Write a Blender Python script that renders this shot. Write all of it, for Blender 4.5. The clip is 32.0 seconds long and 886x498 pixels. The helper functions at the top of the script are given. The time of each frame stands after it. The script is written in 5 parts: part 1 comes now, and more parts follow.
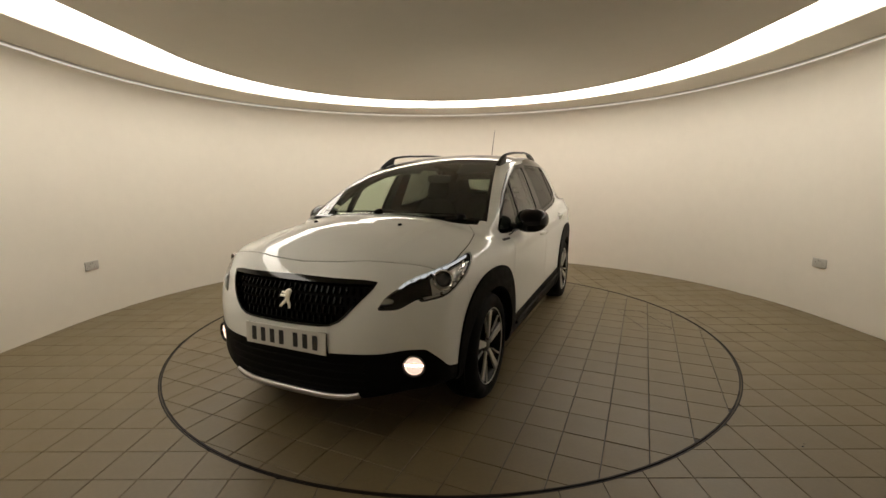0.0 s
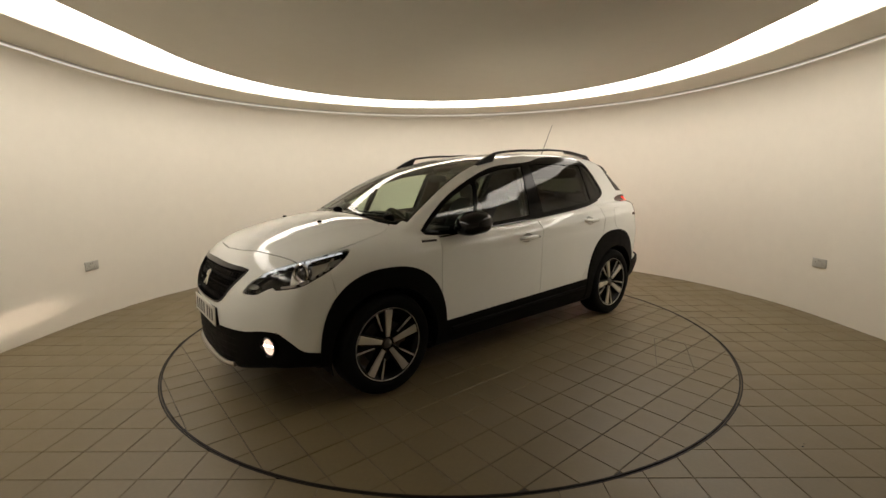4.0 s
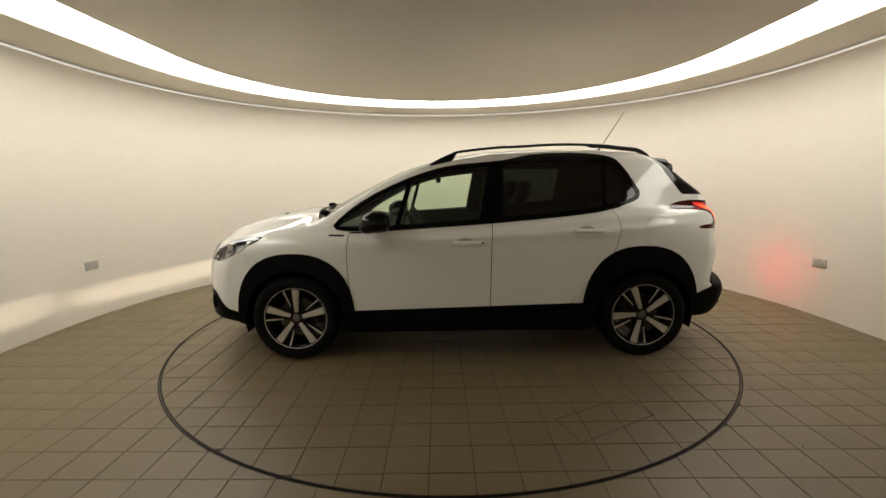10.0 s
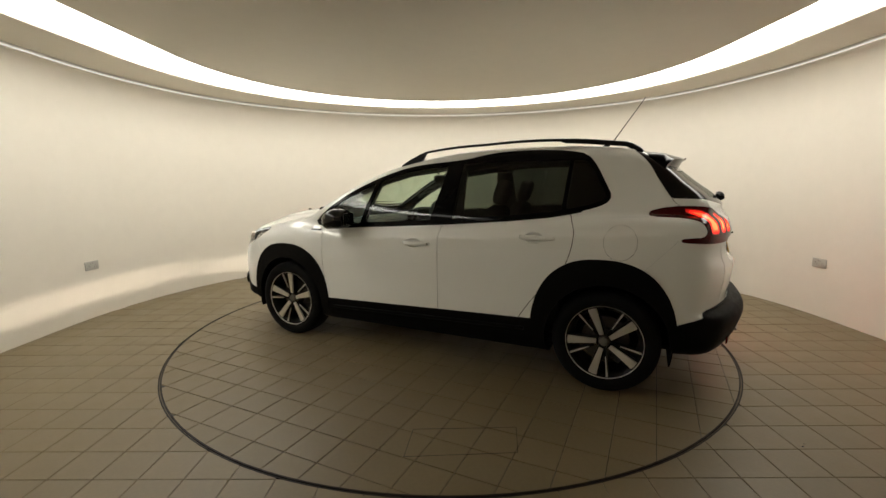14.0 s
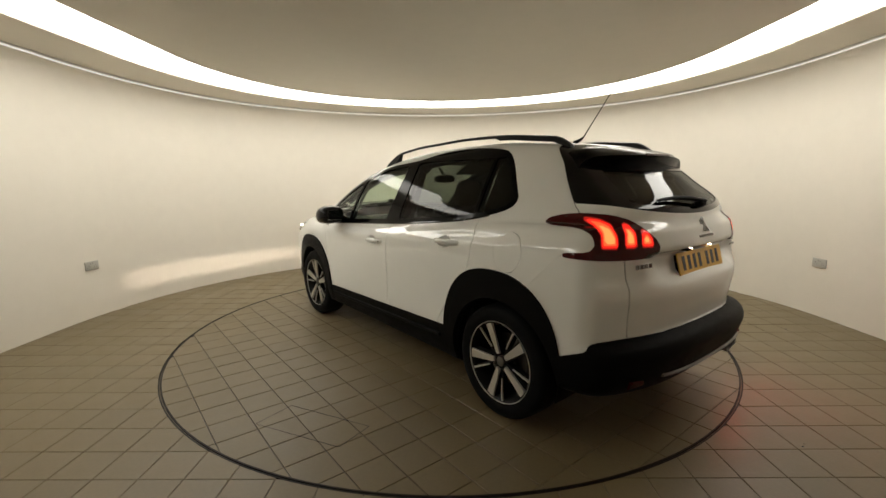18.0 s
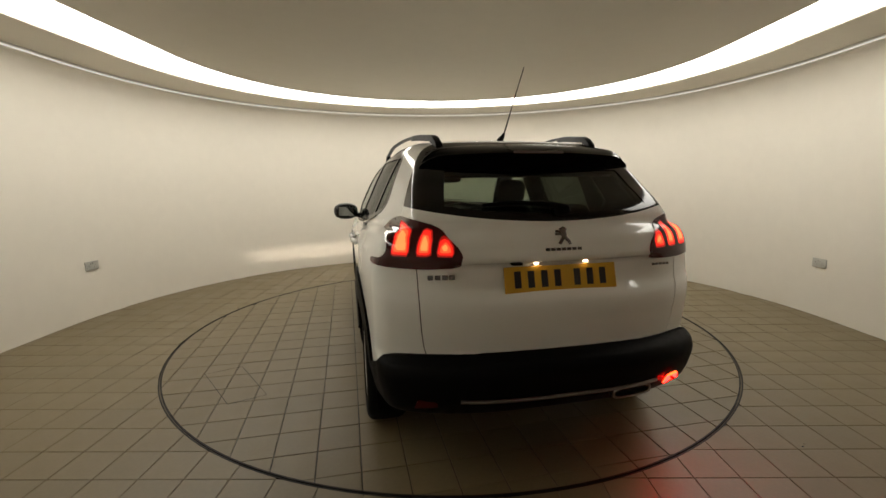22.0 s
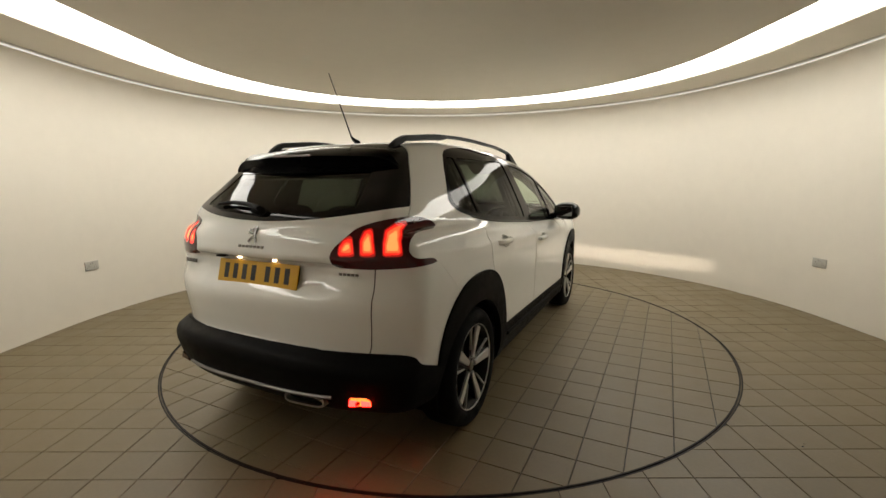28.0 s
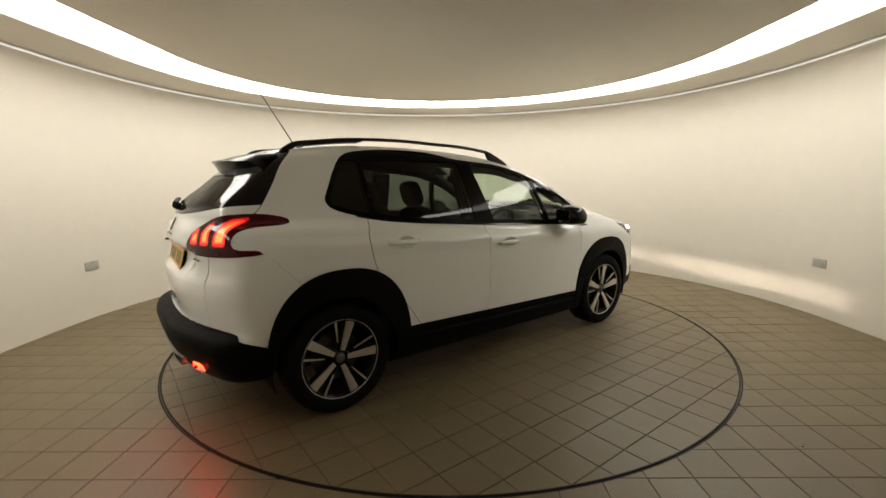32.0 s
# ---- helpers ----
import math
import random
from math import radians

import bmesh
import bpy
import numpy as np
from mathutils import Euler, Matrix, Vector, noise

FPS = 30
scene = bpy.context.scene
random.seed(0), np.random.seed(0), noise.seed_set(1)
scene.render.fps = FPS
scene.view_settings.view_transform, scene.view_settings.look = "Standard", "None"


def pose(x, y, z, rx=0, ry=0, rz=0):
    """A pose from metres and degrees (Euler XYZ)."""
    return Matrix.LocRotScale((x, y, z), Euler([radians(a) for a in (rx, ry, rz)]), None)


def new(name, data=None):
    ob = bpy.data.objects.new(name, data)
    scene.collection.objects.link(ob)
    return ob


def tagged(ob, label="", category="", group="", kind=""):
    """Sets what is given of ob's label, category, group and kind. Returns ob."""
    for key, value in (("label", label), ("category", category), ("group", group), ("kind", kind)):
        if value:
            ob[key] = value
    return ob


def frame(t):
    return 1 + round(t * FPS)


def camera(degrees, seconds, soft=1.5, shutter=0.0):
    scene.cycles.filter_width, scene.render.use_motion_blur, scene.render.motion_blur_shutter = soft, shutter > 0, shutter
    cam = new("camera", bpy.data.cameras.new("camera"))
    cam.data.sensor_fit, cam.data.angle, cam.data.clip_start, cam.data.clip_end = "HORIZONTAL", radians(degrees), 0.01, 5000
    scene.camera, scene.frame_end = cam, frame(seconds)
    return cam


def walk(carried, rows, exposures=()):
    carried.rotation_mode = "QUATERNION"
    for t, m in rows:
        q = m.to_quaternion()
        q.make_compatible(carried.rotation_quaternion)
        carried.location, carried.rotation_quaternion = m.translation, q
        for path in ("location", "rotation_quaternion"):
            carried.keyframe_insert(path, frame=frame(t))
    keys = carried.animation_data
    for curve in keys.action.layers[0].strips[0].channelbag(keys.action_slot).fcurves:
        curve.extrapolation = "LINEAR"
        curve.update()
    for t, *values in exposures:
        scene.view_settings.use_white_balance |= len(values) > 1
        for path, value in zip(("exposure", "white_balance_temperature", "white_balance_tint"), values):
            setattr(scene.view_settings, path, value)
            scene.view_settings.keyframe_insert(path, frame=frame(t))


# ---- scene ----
cam = camera(90.33, 32.0, soft=1.5)
EYE, PAN, TILT, ROLL = (0.0, -3.886, 1.303), 0.577, -8.819, -0.564
CAM_POSE = pose(*EYE, 90 + TILT, 0, PAN) @ pose(0, 0, 0, 0, 0, ROLL)
walk(cam, [(0.0, CAM_POSE), (32.0, CAM_POSE)], exposures=[(0.0, -0.15, 6600, 11), (3.0, -0.14, 6600, 11.3), (6.0, -0.03, 6500, 10.2), (9.0, 0.10, 6380, 8.8), (12.0, 0.10, 6280, 8.0), (20.0, 0.08, 6280, 8.0), (21.0, -0.05, 6280, 8.0), (22.0, -0.10, 6280, 8.0), (23.0, -0.09, 6280, 8.0), (24.0, 0.14, 6280, 8.0), (25.0, 0.14, 6280, 8.0), (28.0, 0.08, 6280, 8.0), (32.0, 0.19, 6280, 8.0)])

TURN_START, TURN_RATE = 246.08, -6.514      # degrees, degrees a second
CAR_X, CAR_Y = -0.145, -0.033               # middle of the wheelbase on the turntable
WALL_R, RING_R, WALL_H = 3.51, 2.235, 2.37

# ---- light ----
world = bpy.data.worlds.new("world")
scene.world = world
world.use_nodes = True
world.node_tree.nodes["Background"].inputs[0].default_value = (0.9, 0.85, 0.75, 1)
world.node_tree.nodes["Background"].inputs[1].default_value = 0.02


# ---- materials ----
def surface(name, base, rough, metal=0.0, vary=0.08, scale=6.0, grain=0.0, grain_scale=300.0, coat=0.0, rand=0.0, spec=0.5):
    """A procedural surface: large and small mottling of colour and gloss, fine relief, a shift from piece to piece."""
    m = bpy.data.materials.new(name)
    m.use_nodes = True
    t = m.node_tree
    b = t.nodes["Principled BSDF"]
    b.inputs["Metallic"].default_value = metal
    b.inputs["Coat Weight"].default_value = coat
    b.inputs["Coat Roughness"].default_value = 0.03
    b.inputs["Specular IOR Level"].default_value = spec
    co = t.nodes.new("ShaderNodeTexCoord")
    big, fine = t.nodes.new("ShaderNodeTexNoise"), t.nodes.new("ShaderNodeTexNoise")
    for n, s, d in ((big, scale, 4), (fine, scale * 9, 3)):
        n.inputs["Scale"].default_value, n.inputs["Detail"].default_value = s, d
        t.links.new(co.outputs["Object"], n.inputs["Vector"])
    add = t.nodes.new("ShaderNodeMath")
    add.operation = "ADD"
    t.links.new(big.outputs[0], add.inputs[0])
    t.links.new(fine.outputs[0], add.inputs[1])
    last = add
    if rand:
        info, mul, sum_ = t.nodes.new("ShaderNodeObjectInfo"), t.nodes.new("ShaderNodeMath"), t.nodes.new("ShaderNodeMath")
        mul.operation, mul.inputs[1].default_value = "MULTIPLY", rand
        sum_.operation = "ADD"
        t.links.new(info.outputs["Random"], mul.inputs[0])
        t.links.new(mul.outputs[0], sum_.inputs[0])
        t.links.new(add.outputs[0], sum_.inputs[1])
        last = sum_
    ramp = t.nodes.new("ShaderNodeMapRange")
    ramp.inputs[1].default_value, ramp.inputs[2].default_value = 0.6, 1.4 + rand
    ramp.inputs[3].default_value, ramp.inputs[4].default_value = 1 - vary, 1 + vary
    t.links.new(last.outputs[0], ramp.inputs[0])
    mix = t.nodes.new("ShaderNodeVectorMath")
    mix.operation, mix.inputs[0].default_value = "SCALE", base
    t.links.new(ramp.outputs[0], mix.inputs["Scale"])
    t.links.new(mix.outputs[0], b.inputs["Base Color"])
    rr = t.nodes.new("ShaderNodeMapRange")
    rr.inputs[1].default_value, rr.inputs[2].default_value = 0.3, 0.7
    rr.inputs[3].default_value, rr.inputs[4].default_value = rough * (1 - vary), min(1, rough * (1 + vary))
    t.links.new(big.outputs[0], rr.inputs[0])
    t.links.new(rr.outputs[0], b.inputs["Roughness"])
    if grain:
        g, bump = t.nodes.new("ShaderNodeTexNoise"), t.nodes.new("ShaderNodeBump")
        g.inputs["Scale"].default_value, g.inputs["Detail"].default_value = grain_scale, 2
        bump.inputs["Strength"].default_value, bump.inputs["Distance"].default_value = grain, 0.002
        t.links.new(co.outputs["Object"], g.inputs["Vector"])
        t.links.new(g.outputs[0], bump.inputs["Height"])
        t.links.new(bump.outputs[0], b.inputs["Normal"])
    return m


def glowing(name, colour, strength):
    m = bpy.data.materials.new(name)
    m.use_nodes = True
    b = m.node_tree.nodes["Principled BSDF"]
    b.inputs["Base Color"].default_value = (*[0.02 + 0.5 * c for c in colour], 1)
    b.inputs["Roughness"].default_value = 0.25
    b.inputs["Emission Color"].default_value = (*colour, 1)
    b.inputs["Emission Strength"].default_value = strength
    return m


def pane_glass(name, tint, gloss=1.0):
    """A thin sheet of tinted glass: what lies behind shows through the tint, with a mirror's gloss by the angle."""
    m = bpy.data.materials.new(name)
    m.use_nodes = True
    t = m.node_tree
    t.nodes.remove(t.nodes["Principled BSDF"])
    clear, shine, mix, lw, power, mul = (t.nodes.new("ShaderNode" + k) for k in ("BsdfTransparent", "BsdfGlossy", "MixShader", "LayerWeight", "Math", "Math"))
    clear.inputs[0].default_value = (*tint, 1)
    shine.inputs["Roughness"].default_value = 0.01
    lw.inputs["Blend"].default_value = 0.5
    power.operation, power.inputs[1].default_value = "POWER", 4.2
    mul.operation, mul.inputs[1].default_value, mul.inputs[2].default_value = "MULTIPLY_ADD", 0.85 * gloss, 0.075 * gloss
    t.links.new(lw.outputs["Facing"], power.inputs[0])
    t.links.new(power.outputs[0], mul.inputs[0])
    t.links.new(mul.outputs[0], mix.inputs[0])
    t.links.new(clear.outputs[0], mix.inputs[1])
    t.links.new(shine.outputs[0], mix.inputs[2])
    t.links.new(mix.outputs[0], t.nodes["Material Output"].inputs[0])
    return m


WALL_PAINT = surface("wall_paint", (0.76, 0.715, 0.63), 0.75, vary=0.025, scale=0.9, grain=0.05, grain_scale=160)
CEILING_PAINT = surface("ceiling_paint", (0.80, 0.76, 0.67), 0.8, vary=0.02, scale=0.8, grain=0.05, grain_scale=160)
TRIM_PAINT = surface("trim_paint", (0.82, 0.80, 0.74), 0.4, vary=0.02)
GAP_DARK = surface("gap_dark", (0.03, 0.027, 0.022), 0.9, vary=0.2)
TILE = surface("floor_tile", (0.143, 0.110, 0.055), 0.45, vary=0.15, scale=5, grain=0.18, grain_scale=90, rand=0.35, spec=0.6)
TILE_TURN = surface("turntable_tile", (0.138, 0.106, 0.053), 0.45, vary=0.15, scale=5, grain=0.18, grain_scale=90, rand=0.35, spec=0.6)
JOINT = surface("tile_joint", (0.024, 0.019, 0.013), 0.9, vary=0.6, scale=3.2)
JOINT_FLOOR = surface("floor_joint", (0.092, 0.074, 0.046), 0.9, vary=0.4, scale=3.0)
RING_STEEL = surface("ring_steel", (0.010, 0.008, 0.007), 0.6, metal=0.0, spec=0.2, vary=0.2, scale=14)
LIGHT_PANEL = glowing("light_panel", (1.0, 0.93, 0.825), 6.6)
SOCKET_WHITE = surface("socket_plastic", (0.42, 0.41, 0.37), 0.3, vary=0.02)
END_WALL_PALE = surface("end_wall_paint", (0.80, 0.78, 0.72), 0.6, vary=0.1)

PAINT = surface("white_paint", (0.82, 0.83, 0.795), 0.5, vary=0.012, scale=1.5, coat=1.0, spec=0.2)
BLACK_PLASTIC = surface("black_plastic", (0.0048, 0.0045, 0.0043), 0.5, spec=0.05, vary=0.12, scale=20, grain=0.25, grain_scale=900)
GLOSS_BLACK = surface("gloss_black", (0.003, 0.003, 0.003), 0.08, vary=0.05, spec=0.3)
RUBBER = surface("tyre_rubber", (0.006, 0.006, 0.006), 0.7, spec=0.07, vary=0.2, scale=15, grain=0.2, grain_scale=400)
RAIL_BLACK = surface("rail_black", (0.006, 0.006, 0.006), 0.36, vary=0.1, scale=20, spec=0.12)
GRILLE_BLACK = surface("grille_black", (0.004, 0.004, 0.004), 0.25, vary=0.08, spec=0.14)
SPOILER_BLACK = surface("spoiler_black", (0.003, 0.003, 0.003), 0.16, vary=0.08, spec=0.05)
PILLAR_BLACK = surface("pillar_black", (0.003, 0.003, 0.003), 0.1, vary=0.05, spec=0.1)
LIGHT_LINE = glowing("light_line", (1.0, 0.94, 0.84), 0.62)
BRAKE_DARK = surface("brake_lens", (0.16, 0.12, 0.115), 0.2, vary=0.1)
ALLOY = surface("machined_alloy", (0.74, 0.73, 0.70), 0.37, metal=1.0, vary=0.05, scale=20)
ALLOY_DARK = surface("black_alloy", (0.005, 0.005, 0.005), 0.3, vary=0.1, spec=0.12)
CHROME = surface("chrome", (0.72, 0.70, 0.68), 0.1, metal=1.0, vary=0.03)
SATIN = surface("satin_metal", (0.42, 0.40, 0.38), 0.35, metal=1.0, vary=0.06)
SATIN_DULL = surface("dull_satin_metal", (0.20, 0.19, 0.18), 0.45, metal=1.0, vary=0.08)
EMBLEM_PALE = surface("pale_satin_metal", (0.70, 0.66, 0.55), 0.30, metal=1.0, vary=0.05)
POD_SILVER = surface("reflector_silver", (0.62, 0.61, 0.59), 0.5, metal=1.0, vary=0.06, scale=30)
PROJECTOR = surface("projector_glass", (0.03, 0.03, 0.032), 0.03, vary=0.02, spec=0.9)
STEEL_DARK = surface("brake_iron", (0.08, 0.075, 0.07), 0.45, metal=0.9, vary=0.25, scale=18)
TRIM_DARK = surface("cabin_plastic", (0.013, 0.013, 0.013), 0.65, spec=0.3, vary=0.15, scale=14, grain=0.2, grain_scale=600)
CLOTH = surface("seat_cloth", (0.013, 0.013, 0.0135), 0.9, vary=0.2, scale=25, grain=0.5, grain_scale=700)
HEADLINER = surface("headliner_cloth", (0.03, 0.03, 0.029), 0.95, vary=0.08, scale=18, grain=0.3, grain_scale=700)
GLASS_CLEAR = pane_glass("window_glass", (0.78, 0.87, 0.775), 0.75)
GLASS_DARK = pane_glass("privacy_glass", (0.12, 0.135, 0.115), 0.45)
GLASS_REAR = pane_glass("rear_glass", (0.24, 0.27, 0.225), 0.55)
LENS_CLEAR = pane_glass("lamp_lens", (0.9, 0.91, 0.9), 0.6)
LENS_RED = surface("red_lens", (0.05, 0.003, 0.0035), 0.05, vary=0.1, spec=0.4)
# Claw light spreading into the red lens, put in as a weak emission.
LENS_HALO = glowing("tail_lens_spill", (1.0, 0.008, 0.006), 0.22)
CLAW_GLOW = glowing("tail_lamp_glow", (1.0, 0.014, 0.006), 1.3)
CLAW_CORE = glowing("tail_lamp_core", (1.0, 0.05, 0.012), 2.6)
CLAW_HEART = glowing("tail_lamp_heart", (1.0, 0.125, 0.03), 3.0)
FOG_RED = glowing("rear_fog_glow", (1.0, 0.0006, 0.0003), 165.0)
FOG_RED_BULB = glowing("rear_fog_bulb_glow", (1.0, 0.00002, 0.00001), 240000.0)
FOG_RED_CORE = glowing("rear_fog_core_glow", (1.0, 0.09, 0.012), 5.0)
SMOKED = surface("smoked_chrome", (0.16, 0.155, 0.15), 0.22, metal=1.0, vary=0.06)
FOG_BEAM = glowing("fog_beam_glow", (1.0, 0.83, 0.66), 140000.0)
FOG_GLOW = glowing("fog_lamp_glow", (1.0, 0.78, 0.62), 0.95)
DRL_GLOW = glowing("running_light_glow", (0.92, 0.95, 1.0), 0.6)
PLATE_LAMP = glowing("plate_lamp_glow", (1.0, 0.70, 0.46), 10.0)
PLATE_WHITE = surface("plate_white", (0.62, 0.61, 0.56), 0.3, vary=0.03, scale=30)
PLATE_YELLOW = surface("plate_yellow", (0.62, 0.36, 0.02), 0.3, vary=0.03, scale=30)
INK = surface("plate_ink", (0.012, 0.012, 0.013), 0.4, vary=0.1)
DOOR_MIRROR = surface("door_mirror_glass", (0.30, 0.31, 0.30), 0.03, metal=1.0, vary=0.01)


# ---- building blocks ----
def part(name, data, material, parent=None, label=""):
    """Links a bmesh or a mesh as one object, under a thing or a part."""
    if isinstance(data, bmesh.types.BMesh):
        me = bpy.data.meshes.new(name)
        data.to_mesh(me)
        data.free()
    else:
        me = data
    if not me.materials:
        me.materials.append(material)
    ob = new(name, me)
    if parent:
        ob.parent = parent
    return tagged(ob, label)


def thing(name, label, category, group="", kind=""):
    ob = new(name)
    ob.empty_display_size = 0.1
    return tagged(ob, label, category, group, kind)


def smooth(bm, angle=40):
    for f in bm.faces:
        f.smooth = True
    for e in bm.edges:
        if len(e.link_faces) == 2 and e.calc_face_angle(0) > radians(angle):
            e.smooth = False
    return bm


def box(x0, x1, y0, y1, z0, z1, bevel=0.0, seg=2):
    bm = bmesh.new()
    bmesh.ops.create_cube(bm, size=1, matrix=Matrix.Translation(((x0 + x1) / 2, (y0 + y1) / 2, (z0 + z1) / 2)) @ Matrix.Diagonal((x1 - x0, y1 - y0, z1 - z0, 1)))
    if bevel:
        bmesh.ops.bevel(bm, geom=bm.edges[:], offset=bevel, segments=seg, affect="EDGES", profile=0.5)
    return smooth(bm)


def lathe(profile, seg=48, start=0.0, stop=360.0):
    """Turns (r, z) points about z; a profile that closes on itself gives a closed solid."""
    bm = bmesh.new()
    full = abs(stop - start) >= 360
    n = seg if full else seg + 1
    rings = []
    for r, z in profile:
        rings.append([bm.verts.new((r * math.cos(a), r * math.sin(a), z)) for a in (radians(start + (stop - start) * i / seg) for i in range(n))])
    for a, b in zip(rings, rings[1:]):
        for i in range(seg):
            j = (i + 1) % n
            bm.faces.new((a[i], a[j], b[j], b[i]))
    bmesh.ops.remove_doubles(bm, verts=bm.verts[:], dist=1e-6)
    bmesh.ops.recalc_face_normals(bm, faces=bm.faces[:])
    return smooth(bm)


def tube(points, radius, sides=8, squash=1.0, taper=1.0):
    """A bar of round or oval section along the points; squash flattens it upwards."""
    bm = bmesh.new()
    pts = [Vector(p) for p in points]
    rings = []
    for i, p in enumerate(pts):
        d = (pts[min(i + 1, len(pts) - 1)] - pts[max(i - 1, 0)]).normalized()
        a = d.cross((0, 0, 1))
        a = a.normalized() if a.length > 0.1 else Vector((1, 0, 0))
        b = a.cross(d)
        r = radius * (1 + (taper - 1) * i / (len(pts) - 1))
        rings.append([bm.verts.new(p + a * r * math.cos(2 * math.pi * k / sides) + b * r * squash * math.sin(2 * math.pi * k / sides)) for k in range(sides)])
    for u, v in zip(rings, rings[1:]):
        for k in range(sides):
            bm.faces.new((u[k], u[(k + 1) % sides], v[(k + 1) % sides], v[k]))
    bm.faces.new(rings[0][::-1])
    bm.faces.new(rings[-1])
    bmesh.ops.recalc_face_normals(bm, faces=bm.faces[:])
    return smooth(bm, 50)


def blob(centre, size, power=2.5, seg=20):
    """A rounded block: a ball squared off by the power."""
    bm = bmesh.new()
    bmesh.ops.create_uvsphere(bm, u_segments=seg, v_segments=seg // 2 + 2, radius=1)
    for v in bm.verts:
        c = [math.copysign(abs(k) ** (2 / power), k) for k in v.co]
        v.co = Vector(centre) + Vector([a * b for a, b in zip(c, size)])
    return smooth(bm, 180)


def moved(bm, m):
    bmesh.ops.transform(bm, matrix=m, verts=bm.verts[:])
    return bm


def prism(points, depth, bevel=0.0):
    """An outline in x, y raised by depth along z."""
    bm = bmesh.new()
    f = bm.faces.new([bm.verts.new((x, y, 0)) for x, y in points])
    r = bmesh.ops.extrude_face_region(bm, geom=[f])
    bmesh.ops.translate(bm, vec=(0, 0, depth), verts=[v for v in r["geom"] if isinstance(v, bmesh.types.BMVert)])
    bmesh.ops.recalc_face_normals(bm, faces=bm.faces[:])
    if bevel:
        bmesh.ops.bevel(bm, geom=[e for e in bm.edges if all(v.co.z > depth - 1e-6 for v in e.verts)], offset=bevel, segments=2, affect="EDGES")
    return smooth(bm)


# ---- the round studio ----
LIGHT_WEST, LIGHT_EAST, ROOM_END = -3.6, -1.9, -4.7   # where the light stops on either side, where the room is assumed to end behind the camera


def swept(profile, end, seg=96, other=None):
    """A (r, z) section carried round the back of the room and straight along both sides."""
    bm = bmesh.new()
    rings = []
    other = end if other is None else other
    for r, z in profile:
        line = [(r, other - other * i / 6) for i in range(6)] + [(r * math.cos(math.pi * i / seg), r * math.sin(math.pi * i / seg)) for i in range(seg + 1)] + [(-r, end * i / 6) for i in range(1, 7)]
        rings.append([bm.verts.new((x, y, z)) for x, y in line])
    for a, b in zip(rings, rings[1:]):
        for i in range(len(a) - 1):
            bm.faces.new((a[i], a[i + 1], b[i + 1], b[i]))
    if profile[0] == profile[-1]:
        for i in (0, -1):
            bm.faces.new([r[i] for r in rings[:-1]])
    bmesh.ops.remove_doubles(bm, verts=bm.verts[:], dist=1e-6)
    bmesh.ops.recalc_face_normals(bm, faces=bm.faces[:])
    return smooth(bm)


def risen(bm):
    """The ceiling rises a little towards the sides and the front."""
    for v in bm.verts:
        v.co.z += 0.0048 * v.co.x ** 2 * min(1, max(0, (2.2 - v.co.y) / 2.2))
    return bm


def panel(r, end, z0, z1):
    """A slab with a round back, in strips so that it can bend."""
    bm = bmesh.new()
    ys = [end - end * i / 12 for i in range(12)] + [r * math.sin(math.pi / 2 * i / 24) for i in range(24)] + [r * 0.9999]
    rows = []
    for y in ys:
        w = r if y <= 0 else math.sqrt(r * r - y * y)
        xs = [w * (i / 12 - 1) for i in range(25)]
        rows.append([bm.verts.new((x, y, z0)) for x in xs] + [bm.verts.new((x, y, z1)) for x in reversed(xs)])
    for a, b in zip(rows, rows[1:]):
        for k in range(50):
            bm.faces.new((a[k], a[(k + 1) % 50], b[(k + 1) % 50], b[k]))
    bm.faces.new(rows[0])
    bm.faces.new(rows[-1][::-1])
    bmesh.ops.recalc_face_normals(bm, faces=bm.faces[:])
    return smooth(bm)


def section(r0, r1, z0, z1, e=0.004):
    return [(r0 + e, z0), (r1 - e, z0), (r1, z0 + e), (r1, z1), (r0, z1), (r0, z0 + e), (r0 + e, z0)]


def slab(r, end, z0, z1):
    """A slab with a round back."""
    line = [(r, end)] + [(r * math.cos(math.pi * i / 96), r * math.sin(math.pi * i / 96)) for i in range(97)] + [(-r, end)]
    return moved(prism(line, z1 - z0), Matrix.Translation((0, 0, z0)))


wall = part("wall_round", swept(section(WALL_R, WALL_R + 0.16, -0.02, 2.56), ROOM_END), WALL_PAINT)
tagged(wall, "smooth cream-white curved studio wall", "wall", kind="structure")
# Unseen end wall, assumed; kept pale so it bounces light towards the car.
tagged(part("end_closure", box(-WALL_R, WALL_R, ROOM_END - 0.12, ROOM_END, -0.02, 2.56), END_WALL_PALE), "unseen off-white wall added behind the camera to close the room and bounce light", "door", kind="structure")
tagged(part("ceiling", risen(panel(2.37, ROOM_END, 2.376, 2.50)), CEILING_PAINT), "matt off-white ceiling panel with a round end inside the light", "ceiling", kind="structure")
tagged(part("ceiling_soffit", risen(swept(section(2.89, 3.484, 2.366, 2.48), ROOM_END)), CEILING_PAINT), "off-white soffit between the light and the wall", "ceiling", kind="structure")
# Added sheet out of view: closes the top, its dark colour shades the ceiling gaps.
tagged(part("ceiling_gap_backing", slab(WALL_R, ROOM_END, 2.565, 2.62), GAP_DARK), "unseen dark slab added above the ceiling to keep its gaps dark", "ceiling", kind="structure")
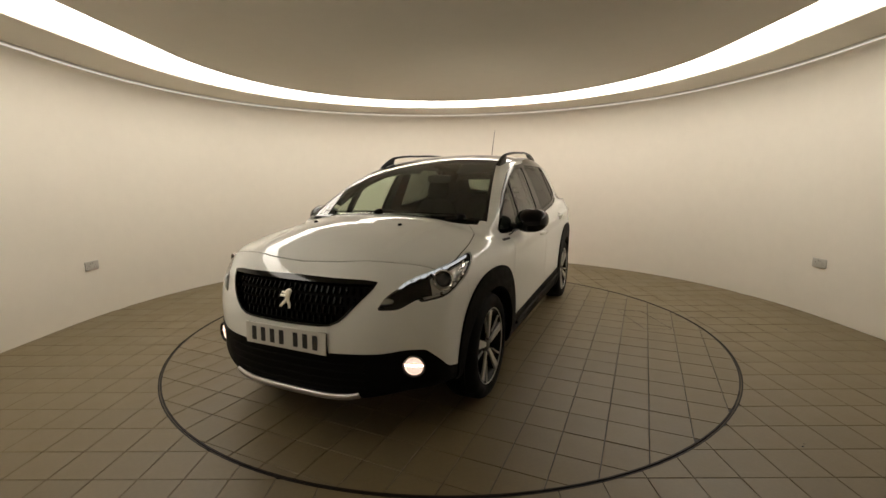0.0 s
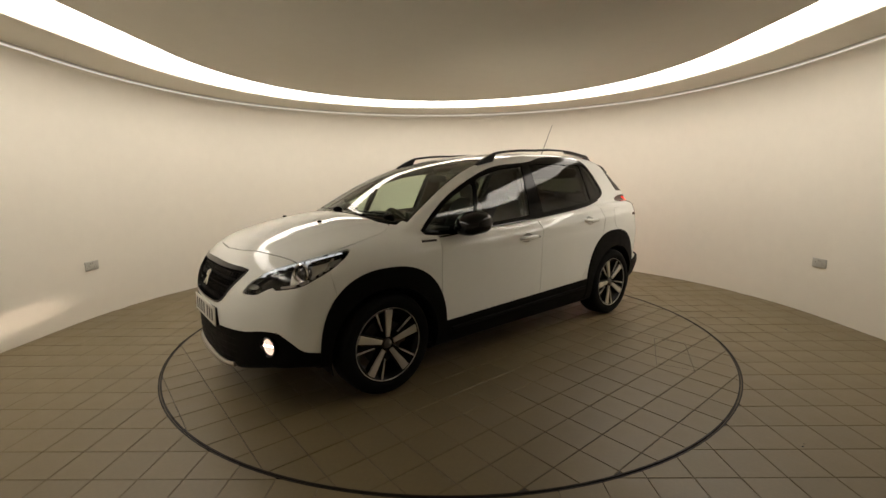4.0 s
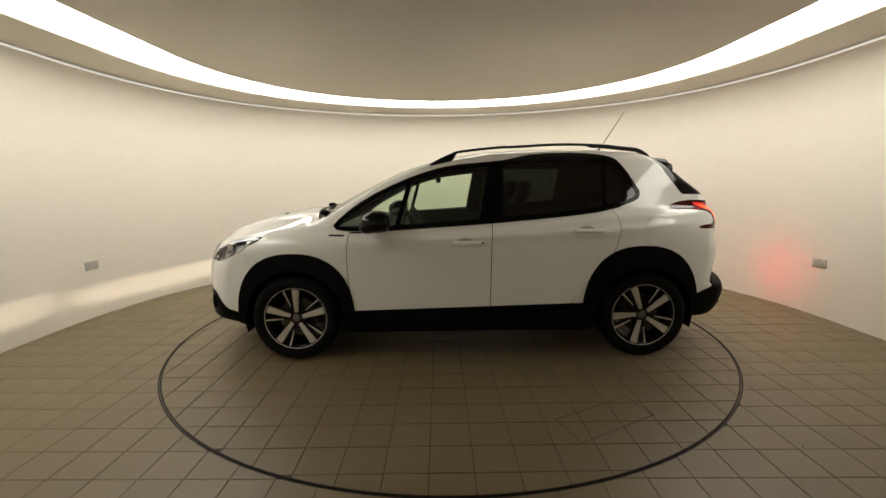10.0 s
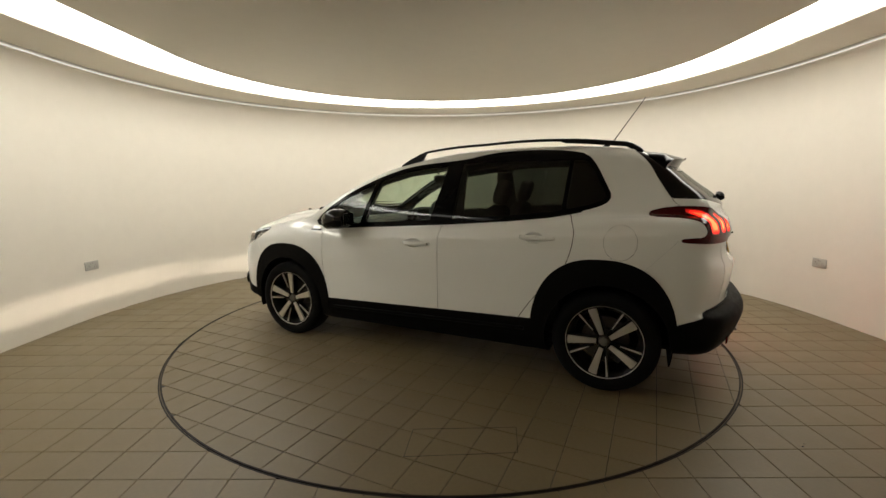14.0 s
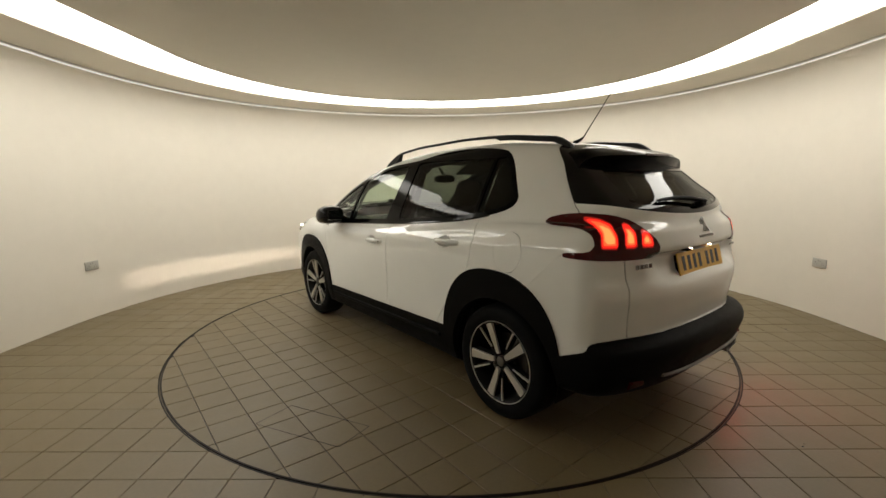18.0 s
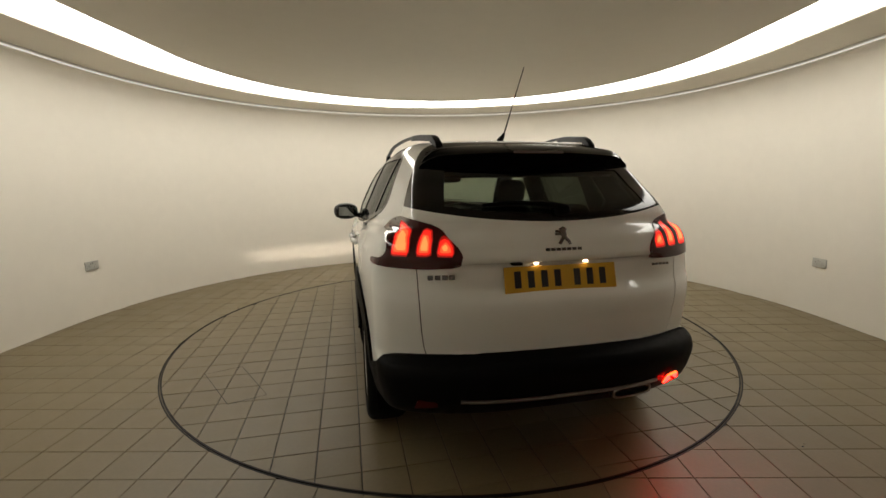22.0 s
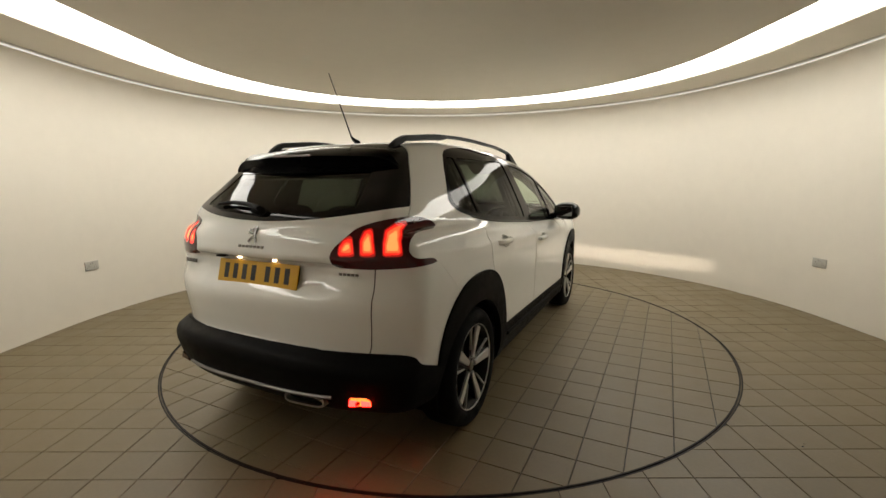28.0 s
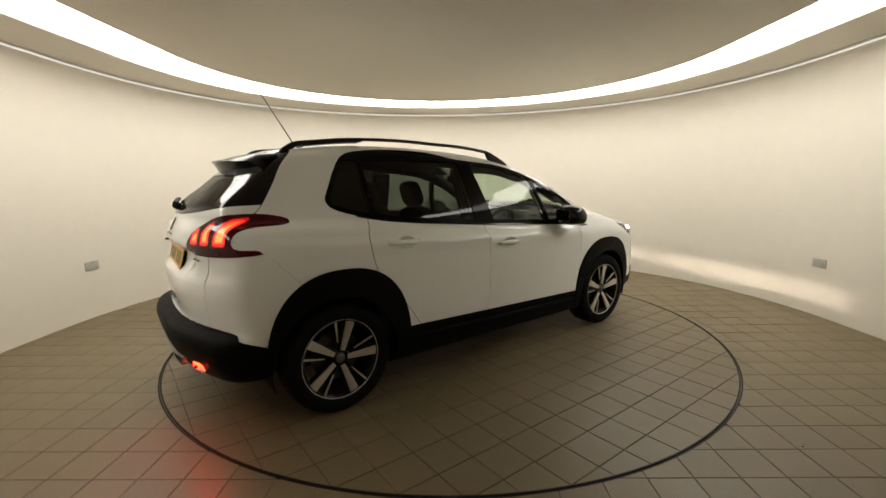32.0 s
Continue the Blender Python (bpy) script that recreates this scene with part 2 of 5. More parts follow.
for s, nm, light_end in ((-1, "ceiling_side_west", LIGHT_WEST), (1, "ceiling_side_east", LIGHT_EAST)):
    x0, x1 = sorted((s * 2.375, s * 2.885))
    tagged(part(nm, risen(box(x0, x1, ROOM_END, light_end, 2.38, 2.50)), CEILING_PAINT), "off-white ceiling strip where the light stops", "ceiling", kind="structure")
lamp = thing("ring_light", "wide glowing white light band round the ceiling", "ceiling light")
part("diffuser", risen(swept(section(2.374, 2.886, 2.379, 2.40, 0.002), LIGHT_WEST, other=LIGHT_EAST)), LIGHT_PANEL, lamp, "bright warm-white diffuser")
part("light_line", risen(swept([(WALL_R - 0.006, 2.338), (WALL_R - 0.010, 2.345), (WALL_R - 0.006, 2.354), (WALL_R + 0.002, 2.354), (WALL_R + 0.002, 2.338), (WALL_R - 0.006, 2.338)], ROOM_END)), LIGHT_LINE, lamp, "thin white light line along the top of the wall")
part("housing", risen(swept(section(2.374, 2.886, 2.405, 2.48), LIGHT_WEST, other=LIGHT_EAST)), TRIM_PAINT, lamp)


def wall_socket(turn, height):
    so = thing("wall_socket", "white double wall socket with two switches", "socket", "wall sockets")
    part("plate", moved(box(-0.073, 0.073, -0.010, 0.0, -0.043, 0.043, 0.004), pose(0, 0, 0)), SOCKET_WHITE, so)
    for sx in (-0.036, 0.036):
        for px, pz, w, h in ((0, 0.006, 0.004, 0.008), (-0.011, -0.014, 0.0065, 0.004), (0.011, -0.014, 0.0065, 0.004)):
            part("pin_slot", box(sx + px - w / 2, sx + px + w / 2, -0.0108, -0.008, pz - h / 2, pz + h / 2), GAP_DARK, so)
    for sx in (-0.012, 0.012):
        part("switch", box(sx - 0.006, sx + 0.006, -0.0135, -0.008, 0.012, 0.032, 0.0015), SOCKET_WHITE, so)
    a = radians(turn)
    so.matrix_basis = Matrix.Translation((WALL_R * math.cos(a), WALL_R * math.sin(a), height)) @ pose(0, 0, 0, 0, 0, turn - 90)
    return so


wall_socket(174.63, 0.513)
wall_socket(3.57, 0.502)

PITCH = 0.2055
base = part("floor", box(-3.75, 3.75, ROOM_END - 0.2, 3.75, -0.06, -0.006), JOINT_FLOOR)
tagged(base, "tiled beige-brown studio floor with dark joints", "floor", kind="structure")


def tile_mesh(name, poly, cx, cy, material, lip=0.002):
    """A tile with softened edges about its own middle."""
    top = [(cx + (x - cx) * (1 - lip / 0.1), cy + (y - cy) * (1 - lip / 0.1)) for x, y in poly]
    n = len(poly)
    vs = [(x - cx, y - cy, -0.012) for x, y in poly] + [(x - cx, y - cy, -0.0018) for x, y in poly] + [(x - cx, y - cy, 0.0) for x, y in top]
    fs = [tuple(range(2 * n, 3 * n))]
    for k in (0, n):
        fs += [(k + i, k + (i + 1) % n, k + n + (i + 1) % n, k + n + i) for i in range(n)]
    me = bpy.data.meshes.new(name)
    me.from_pydata(vs, [], fs)
    me.materials.append(material)
    return me


def tiling(parent, material, x_off, y_off, keep, near, gap, reach):
    """Tiles of one pitch; keep(poly, cx, cy) gives the outline that remains. The nearest are parts, the rest one sheet."""
    whole = None
    rest_v, rest_f = [], []
    rnd = random.Random(4)
    for i in range(-20, 21):
        for j in range(-28, 21):
            x0, y0 = x_off + i * PITCH, y_off + j * PITCH
            cx, cy = x0 + PITCH / 2, y0 + PITCH / 2
            w, h = (PITCH - gap * 0.85) / 2, (PITCH - gap) / 2      # the long joints are a little wider
            poly = [(cx - w, cy - h), (cx + w, cy - h), (cx + w, cy + h), (cx - w, cy + h)]
            cut_poly = keep(poly, cx, cy)
            if not cut_poly or len(cut_poly) < 3:
                continue
            area = 0.5 * abs(sum(p[0] * q[1] - q[0] * p[1] for p, q in zip(cut_poly, cut_poly[1:] + cut_poly[:1])))
            if area < 0.0006:
                continue
            z = rnd.uniform(-0.0006, 0.0004)
            if near(cx, cy):
                if cut_poly == poly:
                    whole = whole or tile_mesh("tile", poly, cx, cy, material)
                    me, mx, my = whole, cx, cy
                else:
                    mx, my = sum(p[0] for p in cut_poly) / len(cut_poly), sum(p[1] for p in cut_poly) / len(cut_poly)
                    me = tile_mesh("tile", cut_poly, mx, my, material)
                ob = new("tile", me)
                ob.parent = parent
                ob.location = (mx, my, z)
            elif reach(cx, cy):
                mx, my = sum(p[0] for p in cut_poly) / len(cut_poly), sum(p[1] for p in cut_poly) / len(cut_poly)
                k, n = len(rest_v), len(cut_poly)
                rest_v += [(x, y, -0.012) for x, y in cut_poly] + [(mx + (x - mx) * 0.99, my + (y - my) * 0.98, z) for x, y in cut_poly]
                rest_f += [tuple(range(k + n, k + 2 * n))] + [(k + a, k + (a + 1) % n, k + n + (a + 1) % n, k + n + a) for a in range(n)]
    if rest_v:
        me = bpy.data.meshes.new("tiling")
        me.from_pydata(rest_v, [], rest_f)
        me.materials.append(material)
        ob = new("tiling", me)
        ob.parent = parent
        tagged(ob, kind="stuff")


def ring_cut(poly, r, inside):
    """What of a tile lies inside or outside a circle about the middle, with the arc as its edge."""
    held = [(math.hypot(x, y) < r) == inside for x, y in poly]
    if all(held):
        return poly
    if not any(held):
        return None
    out, n = [], len(poly)
    for k in range(n):
        (ax, ay), (bx, by) = poly[k], poly[(k + 1) % n]
        if held[k]:
            out.append((ax, ay))
        if held[k] != held[(k + 1) % n]:
            dx, dy = bx - ax, by - ay
            a, b, c = dx * dx + dy * dy, ax * dx + ay * dy, ax * ax + ay * ay - r * r
            root = math.sqrt(max(0, b * b - a * c))
            s = min(((-b - root) / a, (-b + root) / a), key=lambda v: abs(v - 0.5))
            out.append((ax + s * dx, ay + s * dy, held[k]))
    leave = next(k for k, p in enumerate(out) if len(p) == 3 and p[2])
    out = out[leave:] + out[:leave]
    enter = next(k for k, p in enumerate(out) if k and len(p) == 3)
    a0, a1 = math.atan2(out[0][1], out[0][0]), math.atan2(out[enter][1], out[enter][0])
    a1 += 2 * math.pi * round((a0 - a1) / (2 * math.pi))
    arc = [(r * math.cos(a0 + (a1 - a0) * k / 6), r * math.sin(a0 + (a1 - a0) * k / 6)) for k in range(1, 6)]
    return [p[:2] for p in out[:1]] + arc + [p[:2] for p in out[enter:]]


def outside_ring(poly, cx, cy):
    return ring_cut(poly, RING_R + 0.009, False)


def inside_ring(poly, cx, cy):
    return ring_cut(poly, RING_R - 0.011, True)


part("ring_trim", lathe([(RING_R + 0.003, -0.02), (RING_R + 0.003, 0.0012), (RING_R + 0.010, 0.0012), (RING_R + 0.010, -0.02), (RING_R + 0.003, -0.02)], 160), RING_STEEL, base, "dark steel trim round the turntable")

table = thing("turntable", "round tiled vehicle turntable set flush in the floor", "turntable")
part("deck", lathe([(0.0, -0.005), (RING_R - 0.006, -0.005), (RING_R - 0.006, -0.045), (0.0, -0.045)], 128), JOINT, table)
part("rim", lathe([(RING_R - 0.012, -0.02), (RING_R - 0.012, 0.0014), (RING_R - 0.004, 0.0014), (RING_R - 0.004, -0.02), (RING_R - 0.012, -0.02)], 160), RING_STEEL, table, "dark steel rim")

# inspection hatch let into the turntable, and a few chips in the floor
hatch = [(-1.05, 1.395), (-0.56, 1.64), (-0.635, 1.865), (-1.12, 1.605)]
for (ax, ay), (bx, by) in zip(hatch, hatch[1:] + hatch[:1]):
    d = math.hypot(bx - ax, by - ay)
    part("hatch_joint", moved(box(0, d, -0.0016, 0.0016, -0.004, 0.0008), pose(ax, ay, 0, 0, 0, math.degrees(math.atan2(by - ay, bx - ax)))), JOINT, table, "dark joint of a floor hatch")
for i, (x, y, w, a) in enumerate(((1.73, -1.89, 0.009, 20), (1.755, -1.87, 0.005, -40), (2.93, -0.19, 0.016, 10))):
    part("floor_chip", moved(prism([(-w, -w * 0.3), (-w * 0.3, -w * 0.5), (w, -w * 0.2), (w * 0.7, w * 0.4), (-w * 0.5, w * 0.3)], 0.001), pose(x, y, 0.0005, 0, 0, a)), GAP_DARK, base)
# ---- the car's body as one smooth solid, from which the panels are cut ----
def smax(a, b, k):
    h = np.maximum(k - np.abs(a - b), 0.0) / k
    return np.maximum(a, b) + h * h * k * 0.25


def smin(a, b, k):
    return -smax(-a, -b, k)


def curve(v, xs, ys):
    """A smooth curve through the knots (monotone cubic), straight beyond the ends."""
    xs, ys = np.asarray(xs, float), np.asarray(ys, float)
    h = np.diff(xs)
    d = np.diff(ys) / h
    m = np.concatenate(([d[0]], np.where(d[1:] * d[:-1] > 0, 2 * d[1:] * d[:-1] / np.where(d[1:] + d[:-1] == 0, 1, d[1:] + d[:-1]), 0.0), [d[-1]]))
    i = np.clip(np.searchsorted(xs, v) - 1, 0, len(xs) - 2)
    s = (v - xs[i]) / h[i]
    sc = np.clip(s, 0, 1)
    p = ys[i] * (1 + 2 * sc) * (1 - sc) ** 2 + ys[i + 1] * sc * sc * (3 - 2 * sc) + h[i] * (m[i] * sc * (1 - sc) ** 2 - m[i + 1] * sc * sc * (1 - sc))
    return p + np.where(s < 0, s * h[i] * m[0], 0) + np.where(s > 1, (s - 1) * h[i] * m[-1], 0)


def body(p):
    """Below zero inside the car. x forwards from the middle of the wheelbase, y to its left, z up."""
    x, y, z = p[..., 0], np.abs(p[..., 1]), p[..., 2]
    # lower body: flanks, bonnet and belt, nose, tail, floor
    flank = curve(z, (0.2, 0.32, 0.45, 0.62, 0.8, 0.9, 1.0, 1.12), (0.79, 0.828, 0.838, 0.843, 0.848, 0.842, 0.815, 0.76))
    flank = flank - 0.095 * np.clip((x - 0.9) / 1.0, 0, 2) ** 2 - 0.085 * np.clip((-1.2 - x) / 0.7, 0, 2) ** 2
    flank = flank - 0.05 * np.clip((0.45 - z) / 0.25, 0, 1) * np.clip((-1.3 - x) / 0.5, 0, 1)
    over = z - curve(x, (-1.75, -1.1, -0.85, 0.0, 0.35, 0.75), (1.0, 0.957, 0.945, 0.907, 0.892, 0.882))
    ridge = np.clip(1 - np.where(over > 0, over / 0.045, -over / 0.075), 0, 1)
    flank = flank + 0.012 * ridge ** 1.25 * np.clip((0.95 - x) / 0.35, 0, 1) * np.clip((x + 1.75) / 0.4, 0, 1)
    belt = curve(x, (-1.9, -1.5, -1.1, -0.6, 0.0, 0.6, 0.95, 1.2, 1.45, 1.7, 1.9, 2.02), (1.1, 1.115, 1.105, 1.05, 1.005, 1.0, 1.065, 1.078, 1.05, 0.995, 0.925, 0.86))
    top = belt - (0.03 + 0.07 * np.clip((x - 0.6) / 0.4, 0, 1)) * (y / 0.72) ** 2.4
    top = top + 0.010 * np.clip((0.50 - 0.10 * (x - 1.2) - y) / 0.06, 0, 1) * np.clip((x - 1.0) / 0.2, 0, 1) * np.clip((2.0 - x) / 0.4, 0, 1)
    nose = curve(z, (0.15, 0.19, 0.27, 0.43, 0.58, 0.68, 0.78, 0.86, 0.95), (1.95, 2.05, 2.082, 2.088, 2.095, 2.083, 2.042, 1.98, 1.88)) - 0.62 * y ** 3
    tail = curve(z + 0.035 * np.clip(y / 0.75, 0, 1) ** 2 * np.clip((0.8 - z) / 0.2, 0, 1), (0.2, 0.3, 0.40, 0.47, 0.515, 0.55, 0.585, 0.68, 0.765, 0.80, 0.86, 0.93, 0.975, 1.03, 1.07, 1.15), (-1.80, -1.93, -2.008, -2.033, -2.043, -2.030, -1.958, -1.972, -1.984, -1.982, -1.962, -1.957, -1.958, -1.946, -1.931, -1.88)) + 0.42 * y ** 3
    recess = np.clip((0.54 - y) / 0.16, 0, 1) * np.clip((0.970 - z) / 0.026, 0, 1) * np.clip((z - 0.785) / 0.11, 0, 1)
    tail = tail + 0.046 * recess * recess * (3 - 2 * recess)
    low = smax(y - flank, z - top, 0.10 - 0.055 * np.clip((0.2 - x) / 0.6, 0, 1))
    low = smax(low, x - nose, 0.05)
    low = smax(low, tail - x, 0.05)
    low = smax(low, 0.19 + 0.06 * np.clip((x - 1.5) / 0.3, 0, 1) + 0.04 * np.clip((x - 1.45) / 0.2, 0, 1) * np.clip((y - 0.42) / 0.2, 0, 1) + 0.10 * np.clip((-1.46 - x) / 0.14, 0, 1) - z, 0.05)
    # greenhouse
    side = curve(z, (0.9, 1.05, 1.2, 1.35, 1.45, 1.55), (0.80, 0.775, 0.715, 0.645, 0.59, 0.52))
    side = side - 0.10 * np.clip((-0.6 - x) / 1.1, 0, 2) ** 1.7 - 0.03 * np.clip((x - 0.2) / 0.8, 0, 2) ** 2
    roof = curve(x, (-1.85, -1.6, -1.3, -1.0, -0.6, -0.3, 0.05, 0.3, 0.5), (1.43, 1.474, 1.515, 1.54, 1.552, 1.546, 1.514, 1.472, 1.43)) - (0.05 - 0.026 * np.clip((-0.45 - x) / 0.55, 0, 1)) * (y / 0.55) ** 2.2
    ws = x + 0.28 * y ** 2
    screen = z - curve(ws, (-0.2, 0.1, 0.4, 0.7, 1.0, 1.3), (1.58, 1.525, 1.438, 1.305, 1.15, 0.985))
    back = curve(z, (0.9, 1.13, 1.3, 1.40, 1.5), (-1.89, -1.905, -1.73, -1.60, -1.44)) + 0.35 * y ** 2.2 - x
    green = smax(y - side, smax(z - roof, screen * 0.9, 0.08), 0.07)
    green = smax(green, back * 0.7, 0.04)
    green = np.maximum(green, 0.96 - z)
    return smin(low, green, 0.03)


def skin(h=0.02):
    """The body's surface as triangles: one vertex in each cell that the surface crosses, drawn onto it."""
    ax = [np.arange(a, b, h) for a, b in ((-2.15, 2.2), (-0.91, 0.93), (0.14, 1.62))]
    g = np.stack(np.meshgrid(*ax, indexing="ij"), -1)
    s = body(g) < 0
    n = [len(a) - 1 for a in ax]
    c = np.zeros(n, int)
    for i in (0, 1):
        for j in (0, 1):
            for k in (0, 1):
                c += s[i:i + n[0], j:j + n[1], k:k + n[2]]
    live = (c > 0) & (c < 8)
    ids = np.full(n, -1)
    ids[live] = np.arange(live.sum())
    v = np.stack([ax[i][q] + h / 2 for i, q in enumerate(np.nonzero(live))], -1)
    v = drawn(v, 6)
    quads = []
    for a in range(3):
        b, d = (a + 1) % 3, (a + 2) % 3
        lo, hi = [slice(None)] * 3, [slice(None)] * 3
        lo[a], hi[a] = slice(0, -1), slice(1, None)
        e0, e1 = s[tuple(lo)], s[tuple(hi)]
        for flip, cross in ((False, e0 & ~e1), (True, ~e0 & e1)):
            q = np.stack(np.nonzero(cross), -1)
            q = q[(q[:, b] > 0) & (q[:, d] > 0) & (q[:, b] < n[b]) & (q[:, d] < n[d])]
            r = []
            for ob, od in ((-1, -1), (0, -1), (0, 0), (-1, 0)):
                w = q.copy()
                w[:, b] += ob
                w[:, d] += od
                r.append(ids[w[:, 0], w[:, 1], w[:, 2]])
            quads.append(np.stack(r[::-1] if flip else r, -1))
    quads = np.concatenate(quads)
    quads = quads[(quads >= 0).all(1)]
    return v, np.concatenate((quads[:, (0, 1, 2)], quads[:, (0, 2, 3)]))


def slope(p, e=0.002):
    g = np.stack([body(p + np.eye(3)[i] * e) - body(p - np.eye(3)[i] * e) for i in range(3)], -1) / (2 * e)
    return g


def drawn(p, times=3):
    for _ in range(times):
        g = slope(p)
        p = p - (body(p) / np.maximum((g * g).sum(-1), 0.05))[:, None] * g
    return p


def facing(p):
    g = slope(p, 0.006)
    return g / np.maximum(np.linalg.norm(g, axis=1), 1e-6)[:, None]


def meets(start, way):
    """Where a line from outside first enters the body."""
    a, d = np.array(start, float), np.array(way, float)
    k = np.arange(0, 1.6, 0.004)
    v = body(a + k[:, None] * d)
    i = int(np.argmax(v < 0))
    p = a + d * (k[i - 1] + (k[i] - k[i - 1]) * v[i - 1] / (v[i - 1] - v[i]))
    return Vector(p), Vector(facing(p[None])[0])


def on_side(x, z, s):
    return meets((x, s * 1.3, z), (0, -s, 0))


def on_nose(y, z):
    return meets((2.6, y, z), (-1, 0, 0))


def on_tail(y, z):
    return meets((-2.6, y, z), (1, 0, 0))


def on_top(x, y):
    return meets((x, y, 2.0), (0, 0, -1))


# ---- cutting the skin into panels ----
def packed(v, f):
    used, inv = np.unique(f, return_inverse=True)
    return v[used], inv.reshape(-1, 3)


def cut(m, g):
    """Parts the triangles along g = 0: (where g < 0, the rest)."""
    v, f = m
    if not len(f):
        return m, m
    d = g(v)
    d = np.where(np.abs(d) < 2e-5, 2e-5, d)
    neg = d < 0
    k = neg[f].sum(1)
    mixed = f[(k == 1) | (k == 2)]
    km = k[(k == 1) | (k == 2)]
    if not len(mixed):
        return packed(v, f[k == 3]), packed(v, f[k == 0])
    odd = np.where(km == 1, np.argmax(neg[mixed], 1), np.argmin(neg[mixed], 1))
    r = np.arange(len(mixed))
    a, b, c = mixed[r, odd], mixed[r, (odd + 1) % 3], mixed[r, (odd + 2) % 3]
    ed = np.concatenate((np.stack((a, b), 1), np.stack((a, c), 1)))
    ed.sort(1)
    un, inv = np.unique(ed, axis=0, return_inverse=True)
    inv = inv.reshape(-1)
    p, q, dp, dq = v[un[:, 0]], v[un[:, 1]], d[un[:, 0]], d[un[:, 1]]
    for _ in range(3):
        s = np.clip(dp / (dp - dq), 0.02, 0.98)[:, None]
        mid = p + (q - p) * s
        dm = g(mid)
        same = (dm < 0) == (dp < 0)
        p, dp = np.where(same[:, None], mid, p), np.where(same, dm, dp)
        q, dq = np.where(same[:, None], q, mid), np.where(same, dq, dm)
    mid = p + (q - p) * np.clip(dp / (dp - dq), 0, 1)[:, None]
    n = len(v)
    ab, ac = n + inv[:len(a)], n + inv[len(a):]
    tip = np.stack((a, ab, ac), 1)
    rest = np.concatenate((np.stack((ab, b, c), 1), np.stack((ab, c, ac), 1)))
    one, two = km == 1, np.concatenate((km == 1, km == 1))
    vv = np.concatenate((v, mid))
    return packed(vv, np.concatenate((f[k == 3], tip[one], rest[~two]))), packed(vv, np.concatenate((f[k == 0], tip[~one], rest[two])))


GAPS = []


def seam(m, g, w=0.0026):
    """As cut, with an open joint between the two."""
    a, rest = cut(m, lambda p: g(p) + w)
    gap, b = cut(rest, lambda p: g(p) - w)
    if len(gap[1]):
        GAPS.append(gap)
    return a, b


def joined(ms):
    vs, fs, n = [], [], 0
    for v, f in ms:
        vs.append(v)
        fs.append(f + n)
        n += len(v)
    return np.concatenate(vs), np.concatenate(fs)


def sided(m, s):
    v, f = m
    return packed(v, f[(v[f][:, :, 1].mean(1) * s) > 0])


def chosen(m, test):
    v, f = m
    return packed(v, f[test(v[f].mean(1))])


def shell(name, m, out=0.0, depth=0.012, back=True):
    """A sheet on the body's surface, moved outwards by out and depth thick, with the body's own normals."""
    v, f = m
    key, inv = np.unique(np.round(v, 6), axis=0, return_inverse=True)
    f = inv.reshape(-1)[f]
    v = key
    f = f[(f[:, 0] != f[:, 1]) & (f[:, 1] != f[:, 2]) & (f[:, 0] != f[:, 2])]
    n = facing(v)
    top, low = v + n * out, v + n * (out - depth)
    e = np.concatenate((f[:, (0, 1)], f[:, (1, 2)], f[:, (2, 0)]))
    code = e.min(1) * len(v) + e.max(1)
    _, first, count = np.unique(code, return_index=True, return_counts=True)
    rim = e[first[count == 1]]
    bv, bi = np.unique(rim, return_inverse=True)
    bi = bi.reshape(-1, 2)
    k = len(v)
    side = np.cross(top[rim[:, 1]] - top[rim[:, 0]], n[rim[:, 0]])
    acc = np.zeros((len(bv), 3))
    np.add.at(acc, bi[:, 0], side)
    np.add.at(acc, bi[:, 1], side)
    acc /= np.maximum(np.linalg.norm(acc, axis=1), 1e-9)[:, None]
    off = 2 * k if back else k
    verts = [top] + ([low] if back else []) + [top[bv], low[bv]]
    norms = [n] + ([-n] if back else []) + [acc, acc]
    faces = f.tolist() + ((f[:, ::-1] + k).tolist() if back else [])
    m_ = len(bv)
    faces += [(off + j, off + i, off + m_ + i, off + m_ + j) for i, j in bi.tolist()]
    me = bpy.data.meshes.new(name)
    me.from_pydata(np.concatenate(verts).tolist(), [], faces)
    me.polygons.foreach_set("use_smooth", [True] * len(me.polygons))
    me.normals_split_custom_set_from_vertices(np.concatenate(norms).tolist())
    return me


def outline(pts, rounds=2, frac=0.22):
    """A closed outline with its corners cut round."""
    p = np.array(pts, float)
    for _ in range(rounds):
        q = np.roll(p, -1, 0)
        p = np.stack((p + (q - p) * frac, q - (q - p) * frac), 1).reshape(-1, 2)
    return p


def within(a, b, pts):
    """Signed distance of (a, b) to an outline; below zero inside."""
    d2, inside = np.full(a.shape, 1e9), np.zeros(a.shape, bool)
    for (x0, y0), (x1, y1) in zip(pts, np.roll(pts, -1, 0)):
        ex, ey = x1 - x0, y1 - y0
        s = np.clip(((a - x0) * ex + (b - y0) * ey) / max(ex * ex + ey * ey, 1e-12), 0, 1)
        d2 = np.minimum(d2, (a - x0 - s * ex) ** 2 + (b - y0 - s * ey) ** 2)
        cross = ((y0 > b) != (y1 > b)) & (a < ex * (b - y0) / (ey if abs(ey) > 1e-12 else 1e-12) + x0)
        inside ^= cross
    return np.where(inside, -1, 1) * np.sqrt(d2)


def every(*gs):
    return lambda p: np.maximum.reduce([g(p) for g in gs])


X, Y, Z = (lambda p: p[:, 0]), (lambda p: np.abs(p[:, 1])), (lambda p: p[:, 2])
AXLE, HUB_Z = 1.269, 0.318

# ---- the car ----
car = thing("car", "white compact crossover car with black cladding, parked on the turntable", "car")
skin_all = skin()


